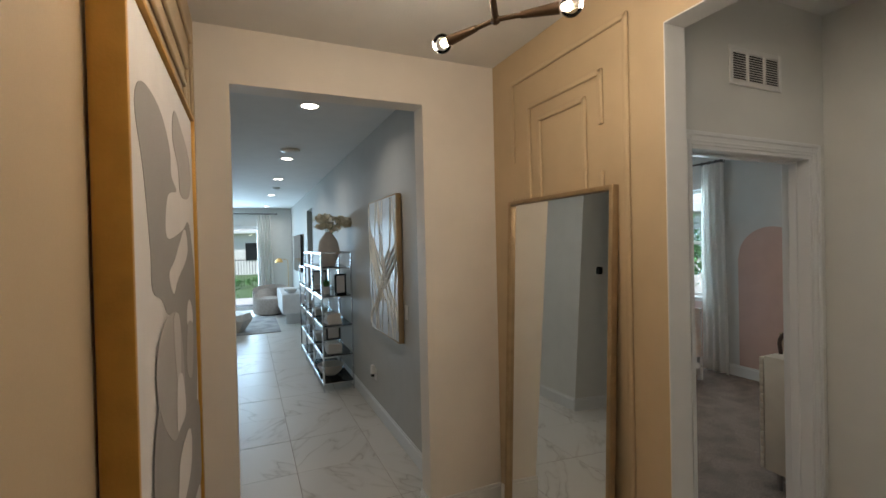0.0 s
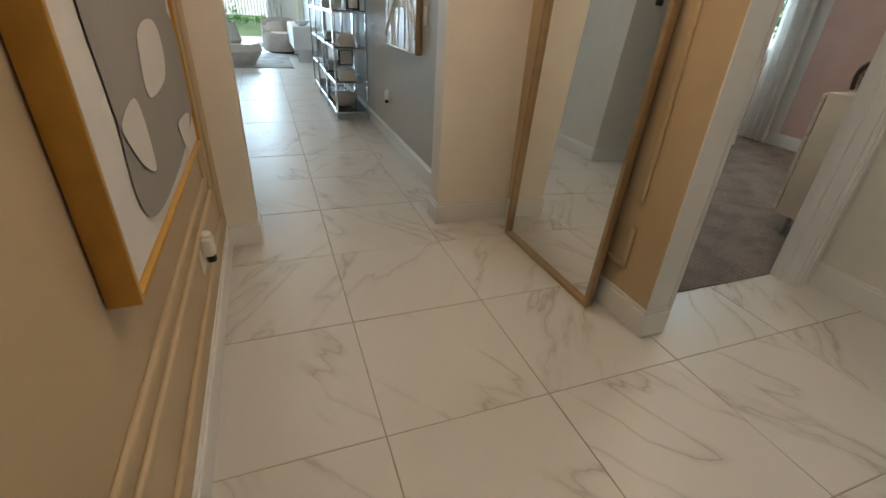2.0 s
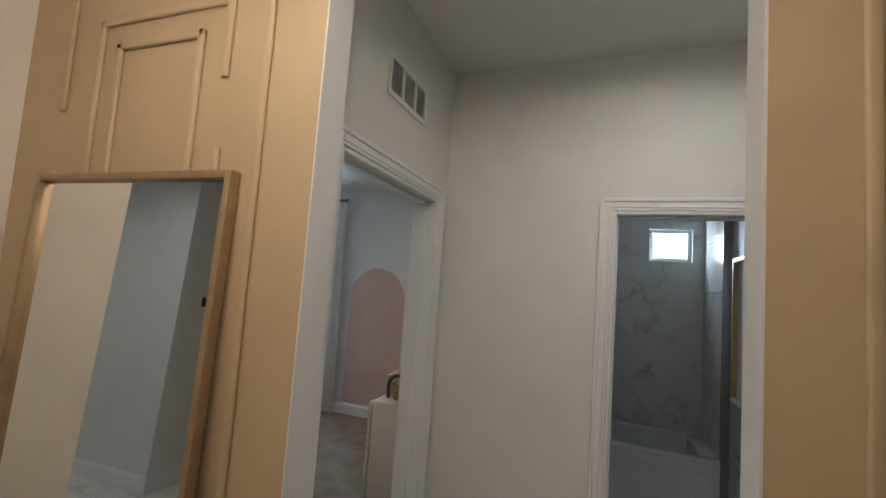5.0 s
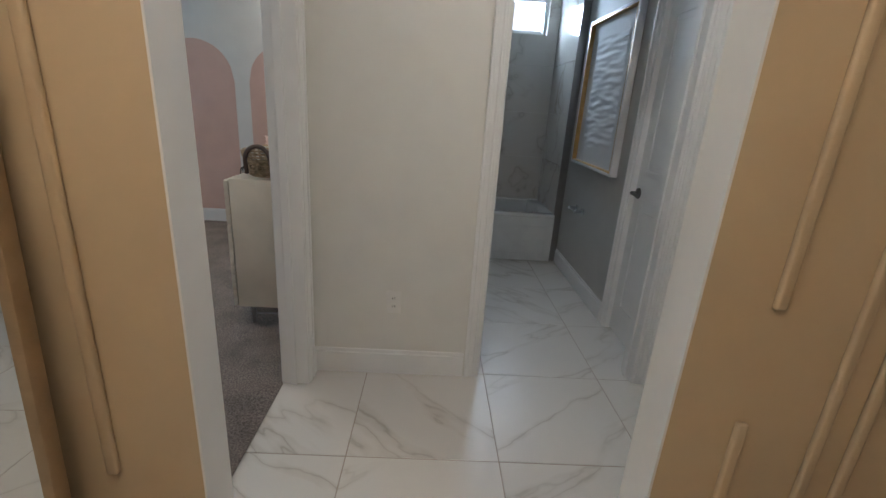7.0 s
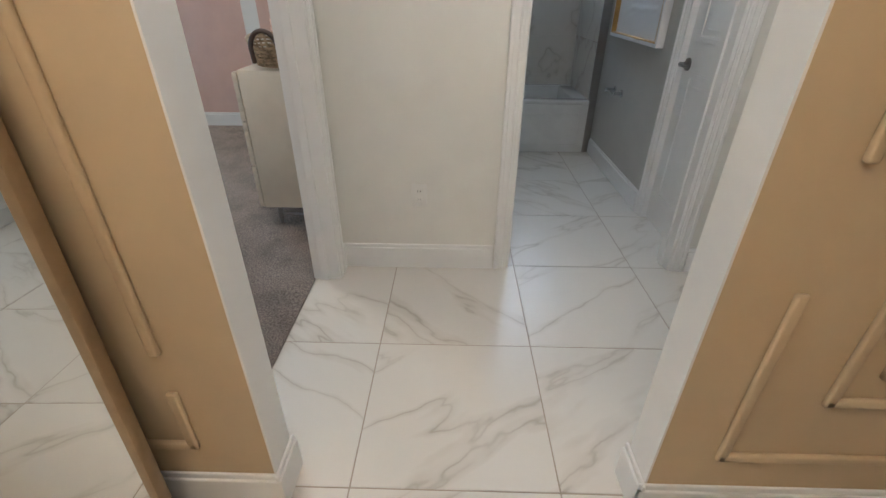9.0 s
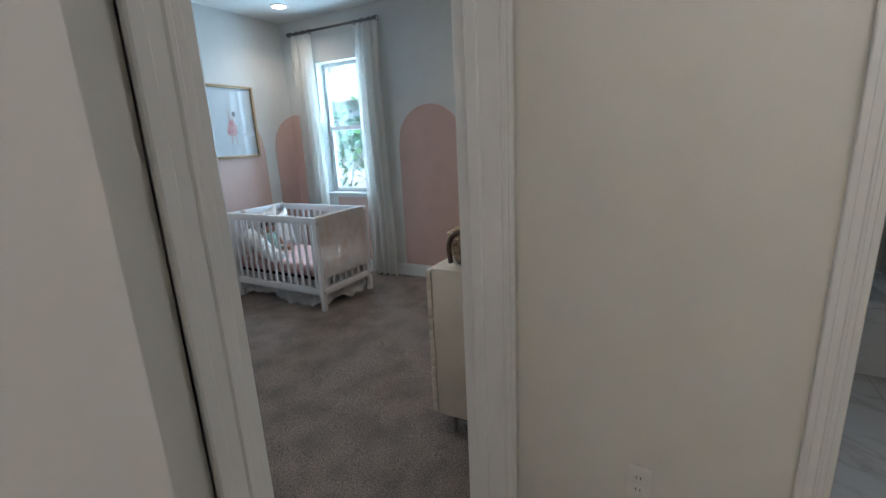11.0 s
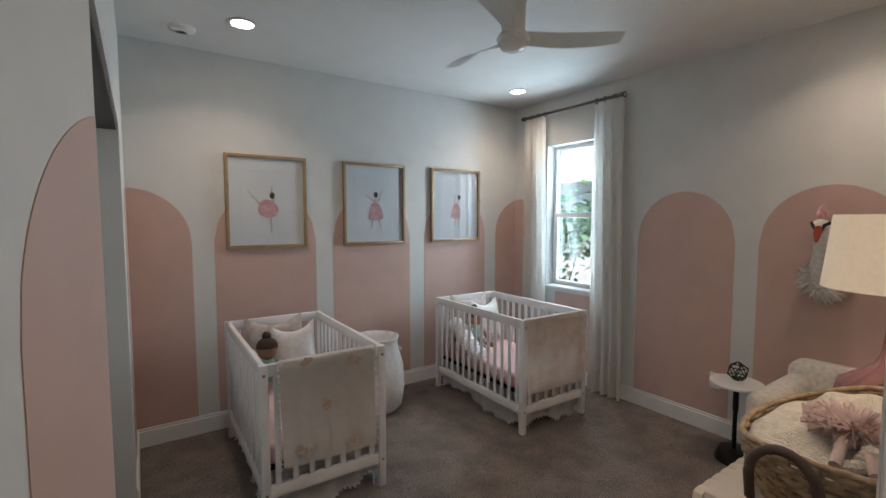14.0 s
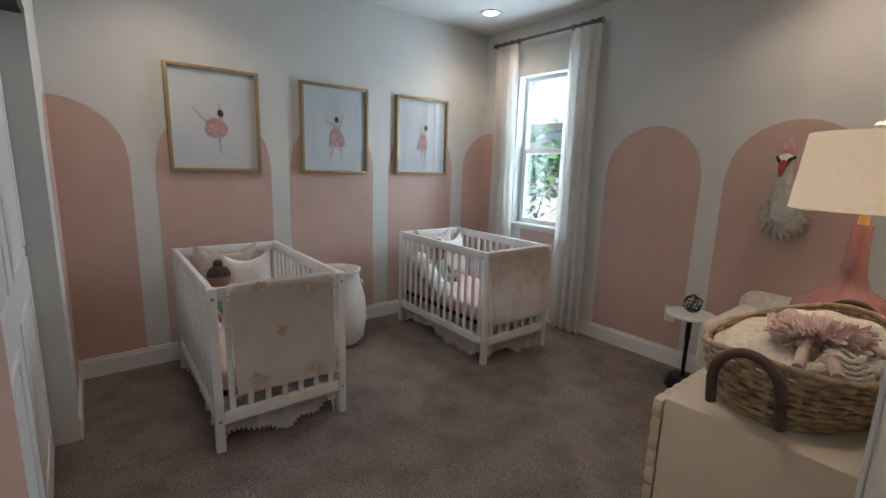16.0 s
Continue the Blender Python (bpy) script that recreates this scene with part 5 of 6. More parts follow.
def crib_things(at, rz, blanket_mat, seed, w=0.685, ln=1.16, h=0.835, bx0=0.10, bx1=0.615, drop=0.55):
    rnd = random.Random(seed)
    M = pose(*at, 0, 0, rz)

    def put(name, label, cat):
        o = thing(name, label, cat)
        o.matrix_world = M
        return o
    t = put("crib_mattress", "thin mattress under a blush pink fitted sheet", "mattress")
    bm = bmesh.new()
    bx(bm, 0.046, w - 0.046, 0.05, ln - 0.05, 0.286, 0.405, bev=0.03, seg=4)
    part("fitted_sheet", bm, BLUSHCLOTH, t, smooth=60)
    # skirt with pompom edge
    t = put("crib_skirt", "white ruffled crib skirt with a pompom edge", "crib skirt")
    sides = (((0.05, 0.052), (w - 0.05, 0.052)), ((0.052, ln - 0.05), (0.052, 0.05)), ((w - 0.052, 0.05), (w - 0.052, ln - 0.05)))
    for (xa, ya), (xb, yb) in sides:
        bm = bmesh.new()
        lnn = math.hypot(xb - xa, yb - ya)
        nx, ny = (yb - ya) / lnn, -(xb - xa) / lnn
        ph = rnd.uniform(0, 6)

        def edge(u):
            return 0.045 + 0.035 * math.sin(u * 7.5 + ph) + 0.012 * math.sin(u * 21 + ph)

        def f(u, v, xa=xa, ya=ya, xb=xb, yb=yb, nx=nx, ny=ny, lnn=lnn):
            z = 0.272 + (edge(u) - 0.272) * v
            d = 0.014 * v * math.sin(u * lnn * 42 + ph) + 0.01 * v
            return Vector((xa + (xb - xa) * u + nx * d, ya + (yb - ya) * u + ny * d, z))
        surf(bm, f, 70, 8, 0.0015)
        part("ruffle", bm, LINEN, t, smooth=60)
        bm = bmesh.new()
        k = int(lnn / 0.024)
        for i in range(k):
            u = (i + 0.5) / k
            q = f(u, 1.0)
            ball(bm, (q.x, q.y, q.z - 0.006), 0.0075, 1)
        tagged(part("pompom_trim", bm, LINEN, t, "row of small white pompoms"), kind="stuff")
    # blanket over the near end rail
    t = put("draped_blanket", "pale watercolour-print baby quilt draped over the rail", "blanket")
    bm = bmesh.new()
    prof = [(0.045, h - 0.20), (0.044, h - 0.05), (0.040, h + 0.002), (0.022, h + 0.010), (0.002, h + 0.004), (-0.010, h - 0.03), (-0.013, h - 0.15), (-0.014, h - 0.30), (-0.013, h - 0.42), (-0.012, h - drop)]

    def g(u, v):
        s = v * (len(prof) - 1)
        i = min(int(s), len(prof) - 2)
        y = prof[i][0] + (prof[i + 1][0] - prof[i][0]) * (s - i)
        z = prof[i][1] + (prof[i + 1][1] - prof[i][1]) * (s - i)
        wav = 0.004 * noise.noise((u * 4, v * 5, seed)) * (1 if v > 0.45 else 0)
        return Vector((bx0 + (bx1 - bx0) * u + 0.006 * math.sin(v * 6 + seed), y - abs(wav) * 1.6, z - 0.012 * u * (v > 0.9)))
    surf(bm, g, 30, 45, 0.007)
    part("quilt", bm, blanket_mat, t, smooth=70)
    bm = bmesh.new()
    for i in range(22):
        q = g(0.0, 0.42 + 0.58 * i / 21)
        ball(bm, (q.x - 0.008, q.y - 0.001, q.z), 0.0065, 1)
        q = g(1.0, 0.42 + 0.58 * i / 21)
        ball(bm, (q.x + 0.008, q.y - 0.001, q.z), 0.0065, 1)
    tagged(part("pompom_edge", bm, LINEN, t, "small pompoms on the edge"), kind="stuff")
    if seed == 1:
        rr = random.Random(3)
        for (u, v) in ((0.25, 0.50), (0.75, 0.56), (0.45, 0.74), (0.72, 0.95), (0.2, 0.93)):
            c = g(u, v)
            bm = bmesh.new()
            for _ in range(9):
                dx, dz, r = rr.gauss(0, 0.015), rr.gauss(0, 0.012), rr.uniform(0.010, 0.020)
                pts = [(c.x + dx + r * rr.uniform(0.6, 1.2) * math.cos(a * 0.7), c.y - 0.0085 - 0.0002 * _, c.z + dz + r * rr.uniform(0.6, 1.2) * math.sin(a * 0.7)) for a in range(9)]
                plate(bm, pts, (0, -1, 0), 0.0001)
            part("printed_flower", bm, PEACH, t, "faded peach flower print", None)

    def pillow(name, label, x, y, z, sx, sy, sz, rx, rzz, material):
        o = put(name, label, "pillow")
        bm = bmesh.new()

        n = 16
        for sgn in (1, -1):
            def q(u, v):
                a, b = u * 2 - 1, v * 2 - 1
                puff = max(0.0, (1 - a ** 4) * (1 - b ** 4)) ** 0.6
                pin = 1 - 0.30 * (a * a * (1 - b * b) + b * b * (1 - a * a)) + 0.06 * (a * a * b * b)
                return Vector((a * sx / 2 * (1 - 0.08 * (1 - b * b)), sgn * sy / 2 * puff + 0.006 * noise.noise((a * 3, b * 3, seed)), b * sz / 2 * pin))
            surf(bm, q, n, n)
        bmesh.ops.remove_doubles(bm, verts=bm.verts[:], dist=0.001)
        bmesh.ops.transform(bm, matrix=Matrix.Translation((x, y, z)) @ Euler((radians(rx), 0, radians(rzz))).to_matrix().to_4x4(), verts=bm.verts[:])
        part("cushion", bm, material, o, smooth=70)
    pillow("throw_pillow", "taupe cotton throw pillow propped in the crib", 0.31, ln - 0.12, 0.64, 0.40, 0.12, 0.43, -9, -4, TAUPECLOTH)
    pillow("throw_pillow", "cream square throw pillow propped in the crib", 0.42, ln - 0.235, 0.61, 0.33, 0.12, 0.40, -12, 7, LINEN)
    # fluffy lumbar bolster
    o = put("knotted_bumper", "white plush bolster along the crib side", "bolster")
    bm = bmesh.new()
    tube(bm, [(0.10 + 0.006 * math.sin(k * 1.1), ln - 0.13 - k * 0.02, 0.50 + 0.10 * math.cos(k * 0.135)) for k in range(24)], [0.02] + [0.066 + 0.010 * math.sin(k * 1.5) for k in range(22)] + [0.02], 16)
    part("plush_body", bm, LINEN, o, smooth=80)
    # plain cloth doll, one mesh
    o = put("rag_doll", "seated cloth doll with dark yarn hair and a mint top", "doll")
    bm = bmesh.new()
    c = Vector((0.215, ln - 0.33, 0.435))
    ball(bm, c + Vector((0, 0, 0.24)), 0.062, 3, (1, 0.9, 1.05))
    n0 = len(bm.faces)
    ball(bm, c + Vector((0, 0.012, 0.26)), 0.070, 3, (1.02, 0.95, 0.95))
    ball(bm, c + Vector((0, 0.02, 0.335)), 0.03, 2)
    n1 = len(bm.faces)
    ball(bm, c + Vector((0, 0, 0.105)), 0.062, 2, (0.95, 0.7, 1.5))
    n2 = len(bm.faces)
    for s in (-1, 1):
        tube(bm, [c + Vector((s * 0.045, 0, 0.16)), c + Vector((s * 0.085, -0.02, 0.11)), c + Vector((s * 0.09, -0.05, 0.06))], 0.017, 8)
        tube(bm, [c + Vector((s * 0.03, 0, 0.03)), c + Vector((s * 0.05, -0.10, 0.03)), c + Vector((s * 0.055, -0.19, 0.03))], 0.021, 8)
    me = mesh_of("rag_doll_body", bm, TAN_FELT, 60)
    me.materials.append(BROWN)
    me.materials.append(MINT)
    for i, pl in enumerate(me.polygons):
        cc = Vector(pl.center) - c
        if cc.z > 0.262 or (cc.z > 0.20 and cc.y > 0.01):
            pl.material_index = 1
        elif 0.02 < cc.z < 0.185 and abs(cc.x) < 0.07 and cc.y > -0.06:
            pl.material_index = 2
    body = new("doll_body", me)
    bpy.data.objects.remove(o)
    body.name = "rag_doll"
    body.matrix_world = M
    tagged(body, "seated cloth doll with dark yarn hair and a mint top", "doll")


CRIB1, CRIB2 = ((0.915, 1.195, 0.01), -0.8), ((2.674, 1.162, 0.01), -0.9)
first = crib(*CRIB1)
copy_thing(first, pose(*CRIB2[0], 0, 0, CRIB2[1]))
PEACH = mat("peach_watercolour", (0.66, 0.50, 0.40), 0.9, scale=40, vary=0.15)
QUILT = mat("white_quilt_cotton", (0.82, 0.78, 0.73), 0.9, scale=20, vary=0.04, fine=420, bump=0.3)
crib_things(*CRIB1, QUILT, 1)
crib_things(*CRIB2, SPLATTER, 2, bx0=0.03, bx1=0.64, drop=0.54)

# hamper
t = thing("laundry_basket", "soft white rope storage basket standing by the wall", "basket", (2.02, 2.19, 0.01))
bm = bmesh.new()
prof = [(0.0, 0.0), (0.17, 0.0), (0.215, 0.05), (0.235, 0.20), (0.225, 0.36), (0.185, 0.50), (0.178, 0.56), (0.192, 0.60), (0.18, 0.602), (0.165, 0.56), (0.17, 0.5), (0.0, 0.45)]
lathe(bm, prof, 36)
for v in bm.verts:
    v.co.x *= 1 + 0.03 * noise.noise(v.co * 9)
    v.co.y *= 1 + 0.03 * noise.noise(v.co * 9 + Vector((4, 0, 0)))
part("woven_body", bm, LINEN, t, smooth=80)
for s in (-1, 1):
    bm = bmesh.new()
    tube(bm, [(s * 0.18, -0.05, 0.50), (s * 0.22, -0.03, 0.46), (s * 0.22, 0.03, 0.46), (s * 0.18, 0.05, 0.50)], 0.012, 8)
    part("handle", bm, LINEN, t)


def print_picture(x, rz, pose_id):
    w, h = 0.59, 0.70
    t = thing("framed_print", "framed ballet watercolour print in pale oak-gold frame", "picture", (x, NN - 0.004, 1.345), rz, "framed ballet prints")
    framed(t, w, h, 0.028, 0.024, BRONZE)
    bm = bmesh.new()
    bx(bm, -w / 2 + 0.02, w / 2 - 0.02, -0.010, -0.002, 0.02, h - 0.02)
    part("mat_board", bm, PAPER, t, "white paper mount", None)
    bm = bmesh.new()
    for a in ((-0.19, 0.19, 0.095, 0.0965), (-0.19, 0.19, 0.5785, 0.58), (-0.19, -0.1885, 0.0965, 0.5785), (0.1885, 0.19, 0.0965, 0.5785)):
        bx(bm, a[0], a[1], -0.0108, -0.0099, a[2], a[3])
    part("mount_line", bm, PALEGREY, t, "", None)
    bm = bmesh.new()
    bx(bm, -w / 2 + 0.021, w / 2 - 0.021, -0.0225, -0.0205, 0.021, h - 0.021)
    part("glazing", bm, GLASS, t, "reflecting glass", None).visible_shadow = False

    def flat(pts, m, d, name="painted_shape"):
        bm = bmesh.new()
        plate(bm, [(px, -0.0102 - d, pz) for px, pz in pts], (0, -1, 0), 0.0005)
        part(name, bm, m, t, "", None)

    def limb(a, b, w0, w1, d):
        a, b = Vector(a), Vector(b)
        n = Vector((-(b - a).y, (b - a).x)).normalized()
        flat([a + n * w0, b + n * w1, b - n * w1, a - n * w0], SKINTONE, d, "brush_stroke")
    if pose_id == 0:
        limbs = (((0.0, 0.27), (-0.14, 0.43)), ((0.02, 0.24), (0.025, 0.12)), ((0.04, 0.36), (0.03, 0.47)), ((0.03, 0.30), (0.05, 0.40)))
        skirt, head = [(-0.07, 0.30), (-0.04, 0.36), (0.03, 0.36), (0.075, 0.31), (0.07, 0.26), (0.02, 0.23), (-0.05, 0.25)], (0.035, 0.40)
    elif pose_id == 1:
        limbs = (((0.0, 0.37), (-0.10, 0.43)), ((0.03, 0.37), (0.07, 0.48)), ((-0.01, 0.25), (-0.045, 0.13)), ((0.03, 0.25), (0.055, 0.13)), ((0.01, 0.34), (0.01, 0.42)))
        skirt, head = [(-0.03, 0.35), (0.035, 0.35), (0.08, 0.25), (0.05, 0.215), (-0.05, 0.215), (-0.06, 0.25)], (0.008, 0.43)
    else:
        limbs = (((-0.01, 0.36), (-0.02, 0.47)), ((0.0, 0.25), (-0.02, 0.13)), ((0.03, 0.25), (0.04, 0.13)), ((0.01, 0.34), (0.03, 0.41)))
        skirt, head = [(-0.02, 0.36), (0.03, 0.36), (0.06, 0.28), (0.04, 0.225), (-0.04, 0.225), (-0.06, 0.26)], (0.04, 0.43)
    for k, (a, b) in enumerate(limbs):
        limb(a, b, 0.010, 0.004, 0.0002 * k)
    flat(blob(0, 0, skirt), ROSE, 0.002)
    flat([(head[0] + 0.02 * math.cos(a * 0.6), head[1] + 0.026 * math.sin(a * 0.6)) for a in range(10)], BROWN, 0.001)


for k, x in enumerate((1.278, 2.178, 3.052)):
    print_picture(x, 0, k)


def ceiling_fan(x, y, z):
    t = thing("ceiling_fan", "white three-blade ceiling fan with swept blades, at rest", "ceiling fan", (x, y, z))
    bm = bmesh.new()
    lathe(bm, [(0.0, 0.27), (0.068, 0.27), (0.075, 0.255), (0.062, 0.10), (0.058, 0.03), (0.0, 0.03)], 32)
    part("canopy", bm, WHITEPL, t)
    bm = bmesh.new()
    lathe(bm, [(0.0, -0.055), (0.03, -0.053), (0.06, -0.04), (0.072, -0.02), (0.072, -0.012), (0.0, -0.012)], 36)
    part("light_cap", bm, PORCELAIN, t, "glossy domed cap")
    bm = bmesh.new()
    lathe(bm, [(0.0, -0.011), (0.078, -0.011), (0.085, 0.01), (0.07, 0.035), (0.0, 0.04)], 36)
    part("motor_housing", bm, WHITEPL, t)
    for k in range(3):
        a0 = radians((-35, 85, 205)[k])
        bm = bmesh.new()

        def f(u, v, a0=a0):
            r = 0.05 + 0.52 * u
            wd = 0.045 + 0.075 * math.sin(min(1.0, u * 1.5) * math.pi / 2) if u < 0.95 else 0.115
            off = (v - 0.5) * wd * (1 - 0.15 * max(0, u - 0.85) / 0.15) + 0.05 * math.sin(u * 2.6)
            zz = 0.012 + 0.055 * (0.5 - v) * (1 - 0.55 * u) + 0.015 * u
            return Vector((r * math.cos(a0) - off * math.sin(a0), r * math.sin(a0) + off * math.cos(a0), zz))
        surf(bm, f, 26, 8, 0.008)
        part("blade", bm, WHITEPL, t, smooth=60)


ceiling_fan(2.072, 0.656, 2.475)


def dresser():
    x0, x1, y0, y1 = 1.62, 2.95, SY + 0.012, -0.55
    t = thing("nursery_dresser", "cream lacquered dresser with scalloped drawer fronts", "dresser", ((x0 + x1) / 2, (y0 + y1) / 2, 0.01))
    w, d = (x1 - x0) / 2, (y1 - y0) / 2
    bm = bmesh.new()
    bx(bm, -w, w, -d, d, 0.125, 0.87, bev=0.004, seg=2)
    part("body", bm, LACQUER, t)
    nd = 3
    for c in range(2):
        for r in range(nd):
            z0, z1 = 0.13 + r * 0.245, 0.13 + (r + 1) * 0.245 - 0.008
            xa, xb = -w + c * w, -w + (c + 1) * w - 0.006
            pts = []
            n = 84
            for i in range(n + 1):
                pts.append((xa + (xb - xa) * i / n, z0 + 0.004 * abs(math.sin(i * math.pi / 6))))
            for i in range(31):
                pts.append((xb - 0.005 * abs(math.sin(i * math.pi / 6)), z0 + (z1 - z0) * i / 30))
            for i in range(n + 1):
                pts.append((xb - (xb - xa) * i / n, z1 + 0.004 * abs(math.sin(i * math.pi / 6))))
            for i in range(31):
                pts.append((xa - 0.005 * abs(math.sin(i * math.pi / 6)), z1 - (z1 - z0) * i / 30))
            clean = [pts[0]]
            for q in pts[1:]:
                if (Vector(q) - Vector(clean[-1])).length > 0.002:
                    clean.append(q)
            bm = bmesh.new()
            plate(bm, [(px, d + 0.003, pz) for px, pz in clean], (0, 1, 0), 0.022)
            dr = part("drawer_front", bm, LACQUER, t, "scalloped drawer front", None)
            bm = bmesh.new()
            ball(bm, ((xa + xb) / 2, d + 0.042, (z0 + z1) / 2), 0.013)
            cyl(bm, ((xa + xb) / 2, d + 0.02, (z0 + z1) / 2), ((xa + xb) / 2, d + 0.04, (z0 + z1) / 2), 0.006)
            part("drawer_knob", bm, GOLD, dr, "small brass knob")
    for sx in (-1, 1):
        for sy in (-1, 1):
            bm = bmesh.new()
            cyl(bm, (sx * (w - 0.06), sy * (d - 0.06), 0.0), (sx * (w - 0.06), sy * (d - 0.06), 0.126), 0.012, 0.016)
            part("leg", bm, NICKEL, t, "dark metal leg")
    bm = bmesh.new()
    cyl(bm, (-w + 0.06, -d + 0.06, 0.06), (-w + 0.06, d - 0.06, 0.06), 0.006)
    part("stretcher", bm, NICKEL, t)


dresser()
DT = 0.8815


def moses_basket(x, y, z, rz):
    t = thing("changing_basket", "oval woven wicker changing basket with leather handles", "basket", (x, y, z), rz)
    A, B, hh = 0.356, 0.204, 0.11
    rows = 10
    for r in range(rows):
        v = r / (rows - 1)
        k = 0.86 + 0.14 * v ** 0.7
        bm = bmesh.new()
        pts = []
        n = 88
        for i in range(n):
            a = 2 * math.pi * i / n
            wv = (0.004 if r < rows - 1 else 0.0015) * (1 if (i // 2 + r) % 2 else -1)
            lift = 0.045 * abs(math.cos(a)) ** 3 * v
            pts.append(((A * k + wv) * math.cos(a), (B * k + wv) * math.sin(a), 0.008 + hh * v + lift))
        tube(bm, pts, 0.0068 if r < rows - 1 else 0.0078, 6, True)
        part("wicker_coil" if r < rows - 1 else "braided_rim", bm, WICKER, t, smooth=80)
    n = 44
    for i in range(n):
        a = 2 * math.pi * i / n
        bm = bmesh.new()
        tube(bm, [((A * (0.86 + 0.14 * v ** 0.7)) * math.cos(a), (B * (0.86 + 0.14 * v ** 0.7)) * math.sin(a), 0.006 + hh * v + 0.045 * abs(math.cos(a)) ** 3 * v) for v in (0, 0.33, 0.66, 1)], 0.005, 5)
        part("stake", bm, WICKER, t)
    bm = bmesh.new()
    lathe(bm, [(0.0, 0.0), (1.0, 0.0), (1.0, 0.012), (0.0, 0.012)], 48, m=Matrix.Diagonal((A * 0.86, B * 0.86, 1, 1)))
    part("base", bm, WICKER, t)
    for s in (-1, 1):
        bm = bmesh.new()
        arc = [(math.cos(q), math.sin(q)) for q in [math.pi * i / 16 for i in range(17)]]
        tube(bm, [(s * (A + 0.006), -0.07, 0.03)] + [(s * (A + 0.022), -0.068 * u, 0.095 + 0.08 * v) for u, v in arc] + [(s * (A + 0.006), 0.07, 0.03)], 0.0115, 10)
        part("leather_handle", bm, LEATHER, t, "dark brown leather handle")
    o = thing("knit_blanket", "cream knitted blanket folded in the basket", "blanket", (x, y, z), rz)
    bm = bmesh.new()

    def f(u, v):
        a, b = (u * 2 - 1), (v * 2 - 1)
        rr = max(abs(a), abs(b))
        m = math.hypot(a, b) or 1
        px, py = a / m * rr * A * 0.93, b / m * rr * B * 0.93
        zz = 0.105 + 0.045 * (1 - rr ** 2) + 0.022 * noise.noise((a * 2.2, b * 2.2, 3)) + 0.055 * max(0, a) ** 2 * (1 - 0.4 * rr)
        return Vector((px, py, zz))
    surf(bm, f, 44, 36)
    part("folded_knit", bm, KNIT, o, smooth=80)
    bm = bmesh.new()
    for k in range(5):
        off = k * 0.011
        tube(bm, [(-A * 0.80 + 0.03 * math.cos(s) * (1 - off * 9) + 0.10, -B * 0.55 + 0.05 * math.sin(s) * (1 - off * 9), 0.125 + off + 0.006 * math.sin(3 * s)) for s in [i * math.pi / 8 for i in range(16)]], 0.009, 6, True)
    tube(bm, [(A * 0.75 * math.cos(s), B * 0.80 * math.sin(s), 0.130 + 0.006 * math.sin(9 * s)) for s in [math.pi * (1.12 + 0.75 * i / 30) for i in range(31)]], 0.018, 8)
    tube(bm, [(A * 0.72 * math.cos(s), B * 0.70 * math.sin(s), 0.145 + 0.006 * math.sin(7 * s)) for s in [math.pi * (1.2 + 0.6 * i / 30) for i in range(31)]], 0.014, 8)
    part("rolled_edge", bm, KNIT, o, smooth=80)
    q = pose(x, y, z, 0, 0, rz) @ Vector((-0.10, -0.04, 0.158))
    bm = bmesh.new()
    for (dx, dy), (ex, ey) in (((-0.02, -0.02), (-0.17, -0.085)), ((-0.02, 0.01), (-0.185, -0.02)), ((0.0, 0.02), (0.17, 0.0)), ((0.03, -0.02), (0.06, -0.15))):
        tube(bm, [(dx, dy, 0.01), ((dx + ex) / 2, (dy + ey) / 2, 0.006), (ex, ey, -0.012)], [0.013, 0.012, 0.011], 8)
    me = mesh_of("cloth_doll", bm, SKINTONE, 60)
    me.materials.append(TULLE)
    bm = bmesh.new()
    bm.from_mesh(me)
    rnd = random.Random(6)
    for _ in range(2200):
        a, r0 = rnd.uniform(0, 6.283), rnd.uniform(0.01, 0.03)
        r1 = rnd.uniform(0.04, 0.11)
        d = Vector((math.cos(a), math.sin(a), 0))
        s = Vector((-d.y, d.x, 0)) * rnd.uniform(0.0010, 0.0026)
        zz = rnd.uniform(0.0, 0.05)
        vs = [bm.verts.new(p) for p in (d * r0 - s * 0.3 + Vector((0, 0, 0.02)), d * r0 + s * 0.3 + Vector((0, 0, 0.02)), d * r1 + s + Vector((0, 0, zz)), d * r1 - s + Vector((0, 0, zz + rnd.uniform(-0.01, 0.01))))]
        bm.faces.new(vs).material_index = 1
    bm.to_mesh(me)
    bm.free()
    doll = new("cloth_doll", me)
    doll.matrix_world = Matrix.Translation(q) @ pose(0, 0, 0, 0, 0, rz)
    tagged(doll, "soft cloth doll in a blush tulle skirt lying on the blanket", "doll")


moses_basket(1.995, -0.74, DT, -4)


